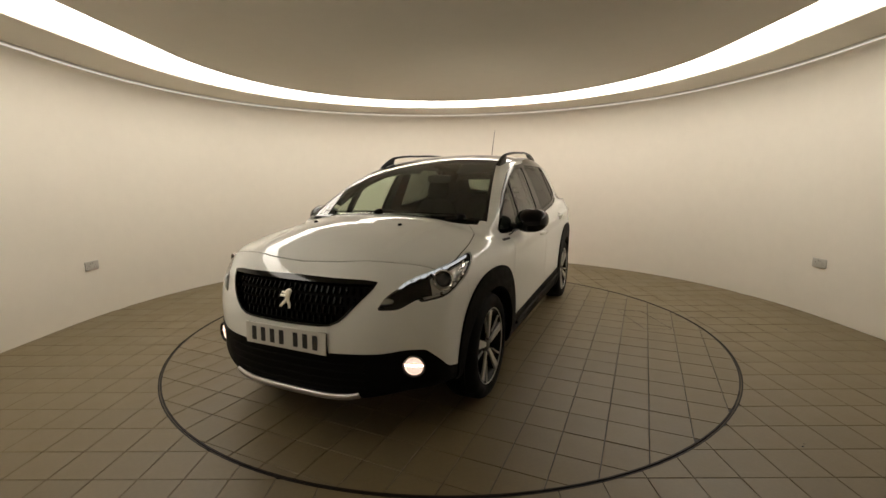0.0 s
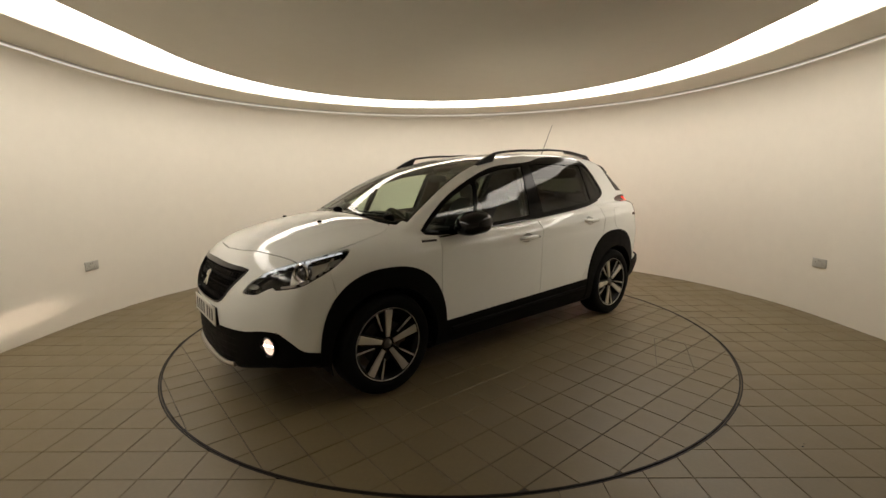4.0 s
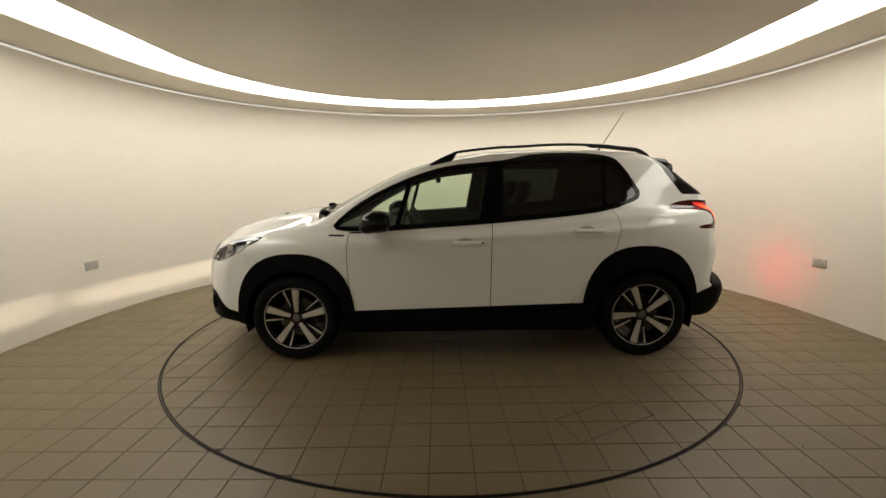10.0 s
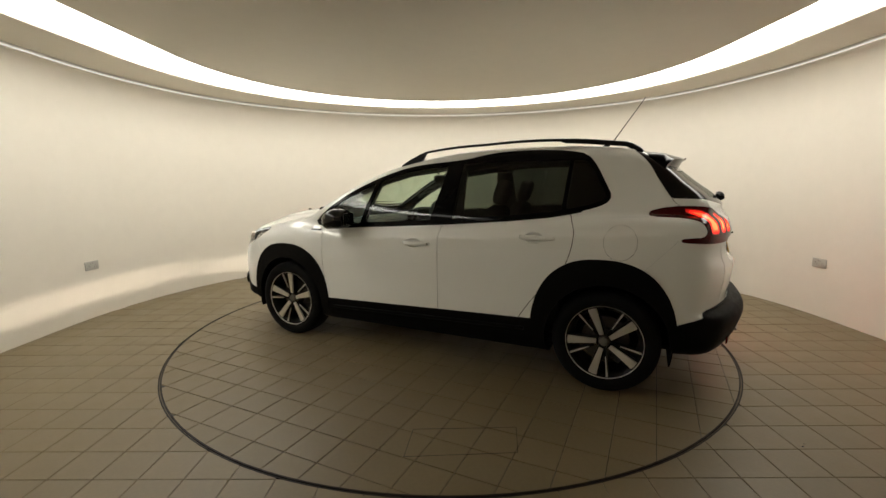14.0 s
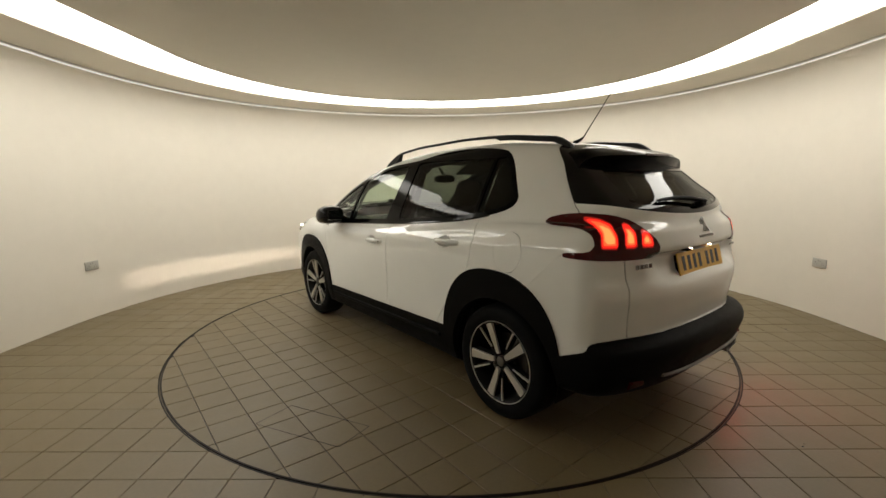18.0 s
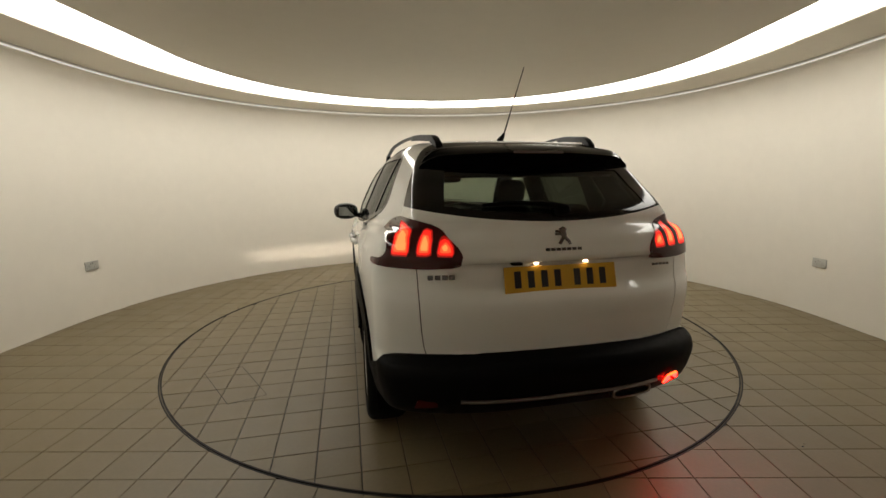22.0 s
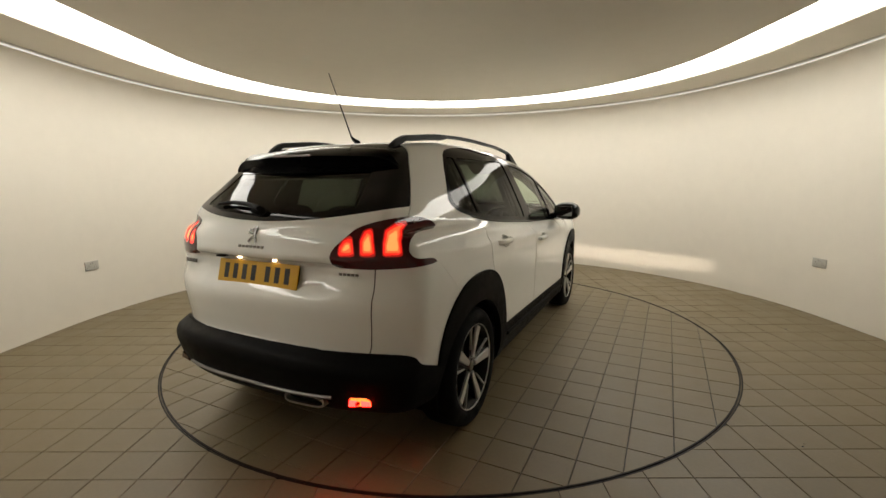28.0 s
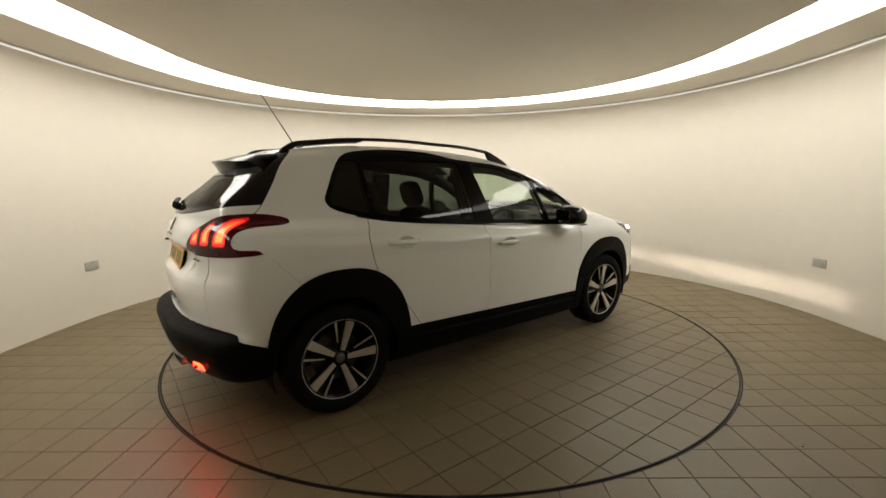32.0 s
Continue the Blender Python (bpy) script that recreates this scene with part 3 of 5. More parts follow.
def arch(cx, a, b, n):
    return lambda p: (np.abs((X(p) - cx) / a) ** n + np.abs(np.maximum(Z(p) - 0.315, -0.2) / b) ** n) ** (1 / n) * 0.4 - 0.4


wheel_hole = lambda p: np.maximum(np.minimum(np.hypot(X(p) - AXLE, Z(p) - HUB_Z), np.hypot(X(p) + AXLE, Z(p) - HUB_Z)) - 0.362, 0.5 - Y(p))
_, m = cut(skin_all, wheel_hole)
underbody, m = cut(m, lambda p: Z(p) - 0.225)
flank_only = lambda p: 0.6 - Y(p)
arch_f, m = cut(m, every(arch(1.262, 0.43, 0.485, 2.4), flank_only))
arch_r, m = cut(m, every(arch(-1.24, 0.425, 0.518, 2.4), flank_only))
sill, m = cut(m, every(lambda p: Z(p) - (0.40 - 0.0245 * X(p)), lambda p: np.abs(X(p)) - 1.3, lambda p: 0.5 - Y(p)))
nose_low, m = cut(m, every(lambda p: Z(p) - curve(Y(p), (0, 0.3, 0.5, 0.62, 0.68, 0.73, 0.78, 0.83), (0.47, 0.485, 0.49, 0.505, 0.50, 0.45, 0.355, 0.325)), lambda p: 1.3 - X(p)))
fog_dir = np.array((0.92, 0.35, 0.0)) / math.hypot(0.92, 0.35)
fog_at = np.array(on_nose(0.64, 0.42)[0])


def fog_hole(p):
    q = np.stack((p[:, 0], np.abs(p[:, 1]), p[:, 2]), 1) - fog_at
    along = q @ fog_dir
    return np.maximum(np.linalg.norm(q - along[:, None] * fog_dir, axis=1) - 0.057, np.abs(along) - 0.2)


_, nose_low = cut(nose_low, fog_hole)
tail_low, m = cut(m, every(lambda p: Z(p) - curve(Y(p), (0, 0.44, 0.6, 0.74, 0.79, 0.83), (0.576, 0.574, 0.57, 0.556, 0.52, 0.48)) + 0.25 * np.clip(X(p) + 1.80, 0, 0.25), lambda p: X(p) + 1.3))

GRILLE = outline([(-0.47, 0.83), (0, 0.838), (0.47, 0.83), (0.455, 0.79), (0.33, 0.645), (0.26, 0.615), (0, 0.608), (-0.26, 0.615), (-0.33, 0.645), (-0.455, 0.79)], 1, 0.15)
grille_skin, m = cut(m, every(lambda p: within(p[:, 1], Z(p), GRILLE), lambda p: 1.5 - X(p)))
nose_u = lambda p: Y(p) + 2.12 - X(p)
HEAD = outline([(1.405, 0.928), (1.17, 0.893), (0.84, 0.832), (0.67, 0.76), (0.60, 0.70), (0.74, 0.70), (0.88, 0.745), (0.90, 0.728), (1.10, 0.746), (1.28, 0.812), (1.395, 0.888)], 1, 0.15)
head_skin, m = cut(m, every(lambda p: within(nose_u(p), Z(p), HEAD), lambda p: 1.2 - X(p)))
tail_u = lambda p: Y(p) + X(p) + 2.064
REAR_LAMP = outline([(1.30, 1.085), (1.27, 1.115), (1.18, 1.135), (1.06, 1.145), (0.9, 1.14), (0.77, 1.115), (0.62, 1.04), (0.57, 0.99), (0.60, 0.945), (0.8, 0.938), (0.95, 0.94), (1.24, 0.948), (1.20, 0.97), (1.06, 0.978), (1.02, 1.01), (1.04, 1.055), (1.10, 1.08)], 1, 0.2)
lamp_skin, m = cut(m, every(lambda p: within(tail_u(p), Z(p), REAR_LAMP), lambda p: X(p) + 1.2))

DLO = outline([(1.0, 0.965), (0.91, 1.065), (0.73, 1.19), (0.53, 1.287), (0.3, 1.374), (0.11, 1.418), (-0.14, 1.437), (-0.28, 1.45), (-0.4, 1.478), (-0.53, 1.497), (-0.78, 1.503), (-0.98, 1.49), (-1.1, 1.465), (-1.165, 1.39), (-1.23, 1.27), (-1.268, 1.2), (-1.235, 1.15), (-1.12, 1.112), (-0.92, 1.075), (-0.69, 1.05), (-0.18, 1.008), (0.08, 0.992), (0.5, 0.966), (0.8, 0.945)], 1, 0.25)
dlo_g = lambda p: within(X(p), Z(p), DLO)
dlo, m = cut(m, every(dlo_g, lambda p: 0.35 - Y(p)))
screen_g = every(lambda p: Y(p) - (0.69 - 0.24 * (0.97 - X(p))), lambda p: 0.16 - 0.2 * Y(p) ** 2 - X(p), lambda p: X(p) - (1.165 - 0.24 * Y(p) ** 2), lambda p: 1.0 - Z(p))
screen_skin, m = cut(m, screen_g)
rear_dark_g = every(lambda p: X(p) - curve(Z(p), (1.13, 1.18, 1.3, 1.4, 1.48), (-1.64, -1.60, -1.52, -1.46, -1.38)), lambda p: 1.127 + 0.15 * Y(p) ** 2 - Z(p), lambda p: Z(p) - 1.495)
rear_dark, m = cut(m, rear_dark_g)

# painted panels
bonnet_g = every(lambda p: Y(p) - curve(X(p), (1.0, 1.08, 1.15, 1.26, 1.5, 1.8), (0.45, 0.57, 0.64, 0.70, 0.735, 0.74)), lambda p: X(p) - curve(Y(p), (0, 0.2, 0.4, 0.5, 0.6, 0.7, 0.75), (1.935, 1.918, 1.868, 1.838, 1.798, 1.757, 1.74)), lambda p: 1.205 - 0.24 * Y(p) ** 2 - X(p), lambda p: 0.75 - Z(p))
bonnet, m = seam(m, bonnet_g)
cowl, m = cut(m, every(lambda p: X(p) - (1.205 - 0.24 * Y(p) ** 2), lambda p: 1.0 - X(p), lambda p: Y(p) - 0.665, lambda p: 1.0 - Z(p), lambda p: Z(p) - 1.12))
tailgate, m = seam(m, every(lambda p: X(p) - curve(Z(p), (0.9, 1.1, 1.13, 1.18, 1.3, 1.4, 1.48), (-1.45, -1.62, -1.638, -1.598, -1.518, -1.458, -1.378)), lambda p: Y(p) - curve(Z(p), (0.55, 0.6, 0.75, 0.93, 1.1, 1.2), (0.58, 0.597, 0.613, 0.62, 0.66, 0.7))))
HANDLES = {"f": (0.01, 0.868), "r": (-0.85, 0.945)}
CUP_AT, CUP_A, CUP_B = 0.022, 0.064, 0.034   # finger cup: forwards of the grip's middle, half length, half height
bumper_front, m = seam(m, every(lambda p: 1.62 - X(p) - 0.25 * (0.8 - Z(p)), lambda p: Z(p) - 0.95), 0.0009)
bumper_rear, m = seam(m, every(lambda p: X(p) - curve(Z(p), (0.5, 0.78, 0.95), (-1.2, -1.47, -1.63)), lambda p: Z(p) - 0.955), 0.0005)
door_front_line = lambda p: X(p) - curve(Z(p), (0.35, 0.6, 0.8, 1.0), (0.83, 0.868, 0.872, 0.85))
door_mid_line = lambda p: X(p) - curve(Z(p), (0.38, 0.8, 1.0, 1.2), (-0.15, -0.155, -0.165, -0.2))
door_rear_line = lambda p: curve(Z(p), (0.38, 0.41, 0.565, 0.79, 0.97, 1.1, 1.2), (-0.72, -0.735, -0.84, -1.03, -1.07, -1.03, -0.98)) - X(p)
below_belt = lambda p: Z(p) - 1.16
door_front, m = seam(m, every(door_front_line, lambda p: -door_mid_line(p), lambda p: Z(p) - 1.014, lambda p: 0.5 - Y(p)))
door_rear, m = seam(m, every(door_mid_line, door_rear_line, below_belt, lambda p: 0.5 - Y(p)))
_, door_front = cut(door_front, lambda p: np.hypot((X(p) - HANDLES["f"][0] - CUP_AT) / CUP_A, (Z(p) - HANDLES["f"][1]) / CUP_B) * 0.04 - 0.04)
_, door_rear = cut(door_rear, lambda p: np.hypot((X(p) - HANDLES["r"][0] - CUP_AT) / CUP_A, (Z(p) - HANDLES["r"][1]) / CUP_B) * 0.04 - 0.04)
wing, m = cut(m, every(lambda p: 0.8 - X(p), lambda p: Z(p) - 1.0))
roof_panel, m = seam(m, every(lambda p: Y(p) - 0.465, lambda p: -1.43 - X(p), lambda p: 1.3 - Z(p)), 0.0015)
fuel_g = lambda p: np.hypot((X(p) + 1.335) / 1.0, (Z(p) - 0.935) / 1.12) - 0.092
flap, m = seam(m, every(fuel_g, lambda p: p[:, 1] * -1 + 0.5), 0.0009)
quarter = m

part("bonnet", shell("bonnet", bonnet), PAINT, car, "glossy pearl-white bonnet")
part("roof", shell("roof", roof_panel), PAINT, car, "glossy pearl-white roof")
tailgate_ob = part("tailgate", shell("tailgate", tailgate), PAINT, car, "glossy pearl-white tailgate")
front_ob = part("front_bumper", shell("front_bumper", bumper_front), PAINT, car)

part("fuel_flap", shell("fuel_flap", flap, 0.001), PAINT, car)
part("lower_front_bumper", shell("lower_front_bumper", nose_low, 0.004, 0.03), BLACK_PLASTIC, car, "matt black lower front bumper")
part("lower_rear_bumper", shell("lower_rear_bumper", tail_low, 0.012, 0.035), BLACK_PLASTIC, car, "matt black lower rear bumper")
part("underbody", shell("underbody", underbody), BLACK_PLASTIC, car)
part("cowl", shell("cowl", cowl, -0.012), BLACK_PLASTIC, car)
doors = {}
for s in (1, -1):
    part("rear_corner", shell("rear_corner", sided(bumper_rear, s)), PAINT, car)
    part("front_wing", shell("front_wing", sided(wing, s)), PAINT, car)
    part("body_side", shell("body_side", sided(quarter, s)), PAINT, car)
    doors["f", s] = part("front_door", shell("front_door", sided(door_front, s)), PAINT, car)
    doors["r", s] = part("rear_door", shell("rear_door", sided(door_rear, s)), PAINT, car)
    part("arch_trim", shell("arch_trim", sided(arch_f, s), 0.012, 0.04), BLACK_PLASTIC, car, "matt black wheel arch trim")
    part("arch_trim", shell("arch_trim", sided(arch_r, s), 0.012, 0.04), BLACK_PLASTIC, car, "matt black wheel arch trim")
    part("sill", shell("sill", sided(sill, s), 0.008, 0.03), BLACK_PLASTIC, car, "matt black sill cladding")
part("seam_filler", shell("seam_filler", joined(GAPS), -0.006, 0.004), GAP_DARK, car)

# windows: panes cut from the dark surround
frame_g = lambda p: dlo_g(p) + 0.027
quarter_line = lambda p: X(p) - (0.505 - 0.30 * (Z(p) - 1.02))
b_front = lambda p: X(p) - (-0.075 - 0.22 * (Z(p) - 1.05))
b_rear = lambda p: X(p) - (-0.235 - 0.06 * (Z(p) - 1.02))
c_line = lambda p: X(p) - (-0.985 - 0.06 * (Z(p) - 1.05))
low_top = lambda p: Z(p) - 1.432
panes = {}
rest = dlo
for nm, g in (("quarter_light", every(frame_g, lambda p: 0.018 - quarter_line(p))), ("front_door_window", every(frame_g, lambda p: quarter_line(p) + 0.014, lambda p: -b_front(p), low_top)),
              ("rear_door_window", every(frame_g, b_rear, lambda p: 0.012 - c_line(p), low_top)), ("rear_quarter_window", every(frame_g, lambda p: c_line(p) + 0.012, low_top))):
    panes[nm], rest = cut(rest, g)
for s in (1, -1):
    part("window_surround", shell("window_surround", sided(rest, s), 0.001, 0.014), PILLAR_BLACK, car, "gloss black window surround and pillars")
    for nm, pane in panes.items():
        part(nm, shell(nm, sided(pane, s), -0.004, 0.004, back=False), GLASS_DARK if "rear" in nm else GLASS_CLEAR, car, "dark privacy glass" if "rear" in nm else "clear side glass")
screen_glass, screen_band = cut(screen_skin, lambda p: screen_g(p) + 0.022)
part("windscreen", shell("windscreen", screen_glass, -0.002, 0.005, back=False), GLASS_CLEAR, car, "clear windscreen")
part("screen_band", shell("screen_band", screen_band, -0.002, 0.006), GLOSS_BLACK, car)
rear_g = every(lambda p: rear_dark_g(p) + 0.03, lambda p: Z(p) - 1.348, lambda p: Y(p) - (0.50 - 0.28 * (Z(p) - 1.15)))
rear_pane, rear_frame = cut(rear_dark, rear_g)
part("rear_window", shell("rear_window", rear_pane, -0.003, 0.005, back=False), GLASS_REAR, car, "dark privacy rear window")
part("rear_window_surround", shell("rear_window_surround", rear_frame, 0.0, 0.014), GLOSS_BLACK, tailgate_ob, "gloss black rear window surround")
solid = joined([bonnet, roof_panel, tailgate, door_front, door_rear, quarter, wing, rest, rear_frame, screen_band, underbody, sill, lamp_skin, head_skin, bumper_rear, tail_low, flap])
part("cabin_lining", shell("cabin_lining", chosen(solid, lambda c: (c[:, 0] < 1.25)), -0.03, 0.012), TRIM_DARK, car, "dark cabin lining")


# ---- things fixed to the body ----
def facing_pose(p, n, up=(0, 0, 1)):
    """A frame at p: z along n, y as near to up as may be."""
    z = Vector(n).normalized()
    x = Vector(up).cross(z).normalized()
    y = z.cross(x)
    return Matrix.Translation(p) @ Matrix((x, y, z)).transposed().to_4x4()


def ring_points(r, n, squash=1.0):
    return [(r * math.cos(2 * math.pi * i / n), r * squash * math.sin(2 * math.pi * i / n)) for i in range(n)]


# grille
part("grille_backing", shell("grille_backing", grille_skin, -0.035, 0.01), BLACK_PLASTIC, front_ob, "black grille backing")
g_rim, _ = cut(grille_skin, lambda p: -0.011 - within(p[:, 1], Z(p), GRILLE))
g_frame = part("grille_frame", shell("grille_frame", g_rim, 0.004, 0.04), GLOSS_BLACK, front_ob, "gloss black grille frame")
grille_in = np.array(GRILLE)
for row in range(4):
    zc = 0.648 + row * 0.047
    for col in range(-13, 14):
        yc = (col + 0.5 * (row % 2)) * 0.034
        if within(np.array([yc]), np.array([zc]), grille_in)[0] > -0.02:
            continue
        p, n = on_nose(yc, zc)
        bm = prism([(-0.0035, -0.017), (0.0035, -0.017), (0.0055, 0.008), (0.003, 0.018), (-0.003, 0.018), (-0.0055, 0.008)], 0.02, 0.002)
        moved(bm, facing_pose(p - n * 0.034, n))
        part("grille_tooth", bm, GRILLE_BLACK, g_frame)
g_band, _ = cut(grille_skin, lambda p: 0.812 - Z(p))
part("grille_band", shell("grille_band", g_band, 0.006, 0.03), GLOSS_BLACK, front_ob, "gloss black band along the top of the grille")
p, n = on_nose(0.0, 0.728)
STROKES = (((-0.004, 0.030), (0.014, 0.046), 0.016), ((-0.028, 0.030), (0.004, 0.020), 0.008), ((-0.032, 0.012), (-0.006, 0.010), 0.007), ((0.004, 0.034), (0.006, -0.010), 0.015),
           ((0.002, -0.008), (-0.020, -0.046), 0.009), ((0.008, -0.010), (0.022, -0.030), 0.010), ((0.022, -0.030), (0.026, -0.050), 0.008))


def emblem(parent, p, n, size, material, label):
    """A plain upright form out of a few thick strokes."""
    e = bmesh.new()
    for (x0, y0), (x1, y1), w in STROKES:
        bar = tube([(x0, y0, 0), (x0 + (x1 - x0) * 0.5, y0 + (y1 - y0) * 0.5, 0.002), (x1, y1, 0)], w * 0.95, 8, 1.0, 0.8)
        bar_me = bpy.data.meshes.new("stroke")
        bar.to_mesh(bar_me)
        bar.free()
        e.from_mesh(bar_me)
    part("emblem", moved(e, facing_pose(p, n) @ Matrix.Diagonal((1.15 * size, 0.84 * size, 0.35 * size, 1))), material, parent, label)


emblem(front_ob, p + n * 0.002, n, 1.12, EMBLEM_PALE, "plain pale satin emblem")


def plate(parent, p, n, board):
    m = facing_pose(p, n)
    pl = part("number_plate", moved(box(-0.26, 0.26, -0.0555, 0.0555, -0.004, 0.002, 0.0018, 1), m), board, parent, "number plate with plain dark bars")
    x = -0.222
    for i in range(7):
        w = 0.05
        part("plate_bar", moved(box(x + w * 0.12, x + w * 0.72, -0.036, 0.036, 0.0015, 0.0032), m), INK, pl)
        x += w + 0.011 + (0.03 if i == 3 else 0)
    return pl


p, n = on_nose(0.0, 0.532)
plate(front_ob, p + Vector((0.007, 0, 0)), Vector((1, 0, 0.04)), PLATE_WHITE)
part("plate_holder", box(p.x - 0.03, p.x + 0.002, -0.255, 0.255, 0.479, 0.585, 0.004), BLACK_PLASTIC, front_ob)
plate(tailgate_ob, Vector((-1.934, 0.0, 0.885)), Vector((-1, 0, 0.26)), PLATE_YELLOW)
part("plate_holder", moved(box(-0.25, 0.25, -0.05, 0.05, -0.022, -0.005, 0.004), facing_pose(Vector((-1.934, 0.0, 0.885)), Vector((-1, 0, 0.26)))), BLACK_PLASTIC, tailgate_ob)
for y in (0.115, -0.115):
    part("plate_lamp", box(-1.934, -1.912, y - 0.009, y + 0.009, 0.948, 0.954, 0.002), PLATE_LAMP, tailgate_ob, "small warm glowing number plate lamp")
part("release_handle", box(-1.965, -1.925, 0.19, 0.235, 0.953, 0.963, 0.003), BLACK_PLASTIC, tailgate_ob)

# head lamps
for s in (1, -1):
    hs = sided(head_skin, s)
    lamp_ob = part("headlight", shell("headlight", hs, -0.05, 0.008), GLOSS_BLACK, car, "swept headlight with glowing upper strip")
    top_line = lambda p: curve(nose_u(p), (0.60, 0.67, 0.84, 1.17, 1.46), (0.70, 0.76, 0.832, 0.893, 0.935))
    strip, _ = cut(hs, every(lambda p: top_line(p) - 0.0155 - Z(p), lambda p: 0.76 - nose_u(p), lambda p: nose_u(p) - 1.355, lambda p: Z(p) - top_line(p) + 0.0045))
    guide, _ = cut(strip, lambda p: top_line(p) - 0.0140 - Z(p))
    part("light_guide", shell("light_guide", guide, -0.010, 0.012), CHROME, lamp_ob, "pale running light guide")
    for k in range(11):
        u0 = 0.79 + 0.054 * k
        led, _ = cut(strip, lambda p: np.abs(nose_u(p) - u0) - 0.0245)
        part("running_light", shell("running_light", led, -0.006, 0.012), DRL_GLOW, lamp_ob, "white glowing running light segment")
    low_line = lambda p: curve(nose_u(p), (0.88, 1.10, 1.28, 1.395), (0.728, 0.750, 0.816, 0.892))
    bright, _ = cut(hs, every(lambda p: Z(p) - low_line(p) - 0.020, lambda p: 0.93 - nose_u(p), lambda p: nose_u(p) - 1.36, lambda p: low_line(p) + 0.008 - Z(p)))
    part("bezel", shell("bezel", bright, -0.018, 0.02), SATIN, lamp_ob, "satin silver bezel")
    pod, _ = cut(hs, every(lambda p: Z(p) - top_line(p) + 0.024, lambda p: low_line(p) + 0.022 - Z(p), lambda p: 1.0 - nose_u(p), lambda p: nose_u(p) - 1.40))
    part("reflector", shell("reflector", pod, -0.036, 0.006), POD_SILVER, lamp_ob, "satin silver reflector behind the lens")
    divider, _ = cut(hs, every(lambda p: np.abs(Z(p) - top_line(p) + 0.0195) - 0.0035, lambda p: 0.80 - nose_u(p), lambda p: nose_u(p) - 1.38))
    part("divider", shell("divider", divider, -0.004, 0.03), GLOSS_BLACK, lamp_ob)
    hook, _ = cut(hs, every(lambda p: np.abs(nose_u(p) - 1.285 - 0.5 * (Z(p) - 0.86)) - 0.010, lambda p: Z(p) - top_line(p) + 0.010, lambda p: low_line(p) + 0.012 - Z(p)))
    part("light_hook", shell("light_hook", hook, -0.008, 0.014), CHROME, lamp_ob, "silver hook at the outer end of the running light")
    part("lens", shell("lens", hs, 0.0, 0.003, back=False), LENS_CLEAR, lamp_ob, "clear lens")
    p, n = meets((2.6, s * 0.720, 0.815), (-1, 0, 0))
    m = facing_pose(p - Vector((0.035, 0, 0)), Vector((0.9, s * 0.45, 0.08)))
    part("projector_ring", moved(lathe([(0.040, -0.02), (0.050, -0.02), (0.053, 0.012), (0.047, 0.016), (0.040, 0.010), (0.040, -0.02)], 32), m), CHROME, lamp_ob, "chrome projector ring")
    part("projector", moved(lathe([(0.0, 0.02), (0.013, 0.018), (0.026, 0.012), (0.037, 0.0), (0.040, -0.02), (0.0, -0.02)], 24), m), PROJECTOR, lamp_ob, "glass projector")
    p, n = meets((2.6, s * 0.515, 0.745), (-1, 0, 0))
    part("indicator", moved(lathe([(0.0, 0.008), (0.02, 0.004), (0.026, -0.008), (0.0, -0.008)], 20), facing_pose(p - n * 0.028, n) @ Matrix.Diagonal((1.7, 0.6, 1, 1))), SATIN, lamp_ob)
    # fog lamp
    p, n = on_nose(s * 0.64, 0.42)
    m = facing_pose(p + n * 0.003, Vector((0.92, s * 0.35, 0)))
    fog = part("fog_lamp", moved(lathe([(0.046, -0.03), (0.058, -0.02), (0.06, 0.008), (0.052, 0.012), (0.046, 0.004), (0.046, -0.03)], 32), m), GLOSS_BLACK, car, "round fog lamp in a gloss black ring")
    for up in (1, -1):
        half = [(0.045 * math.cos(a), up * (0.003 + 0.042 * math.sin(a))) for a in np.linspace(0, math.pi, 15)]
        part("lamp_glass", moved(prism(half if up > 0 else half[::-1], 0.006, 0.002), m @ Matrix.Translation((0, 0, -0.012))), FOG_GLOW, fog, "glowing warm-white lamp glass")
    part("lamp_bowl", moved(lathe([(0.047, -0.002), (0.047, -0.055), (0.0, -0.07), (0.0, -0.066), (0.043, -0.052), (0.043, -0.002), (0.047, -0.002)], 24), m), FOG_GLOW, fog, "glowing reflector bowl")
    drop = 0.0009 if s > 0 else -0.0006
    part("bulb", moved(box(-0.006, 0.006, 0.0044 - drop, 0.0064 - drop, -0.056, -0.052), m), FOG_BEAM, fog, "bright bulb")

# lower front: skid strip and slats
run = [on_nose(y, 0.272) for y in np.linspace(-0.40, 0.40, 23)]
part("skid_strip", moved(tube([p + n * 0.006 + Vector((0, 0, -0.012 + 0.02 * (abs(p.y) / 0.40) ** 6)) for p, n in run], 0.018, 8, 0.95), Matrix.Identity(4)), SATIN, car, "satin silver skid strip")
for zc in (0.315, 0.355, 0.395, 0.435):
    run = [on_nose(y, zc) for y in np.linspace(-0.43, 0.43, 21)]
    part("intake_slat", tube([p + n * 0.004 for p, n in run], 0.004, 6), BLACK_PLASTIC, car, "black intake slat")

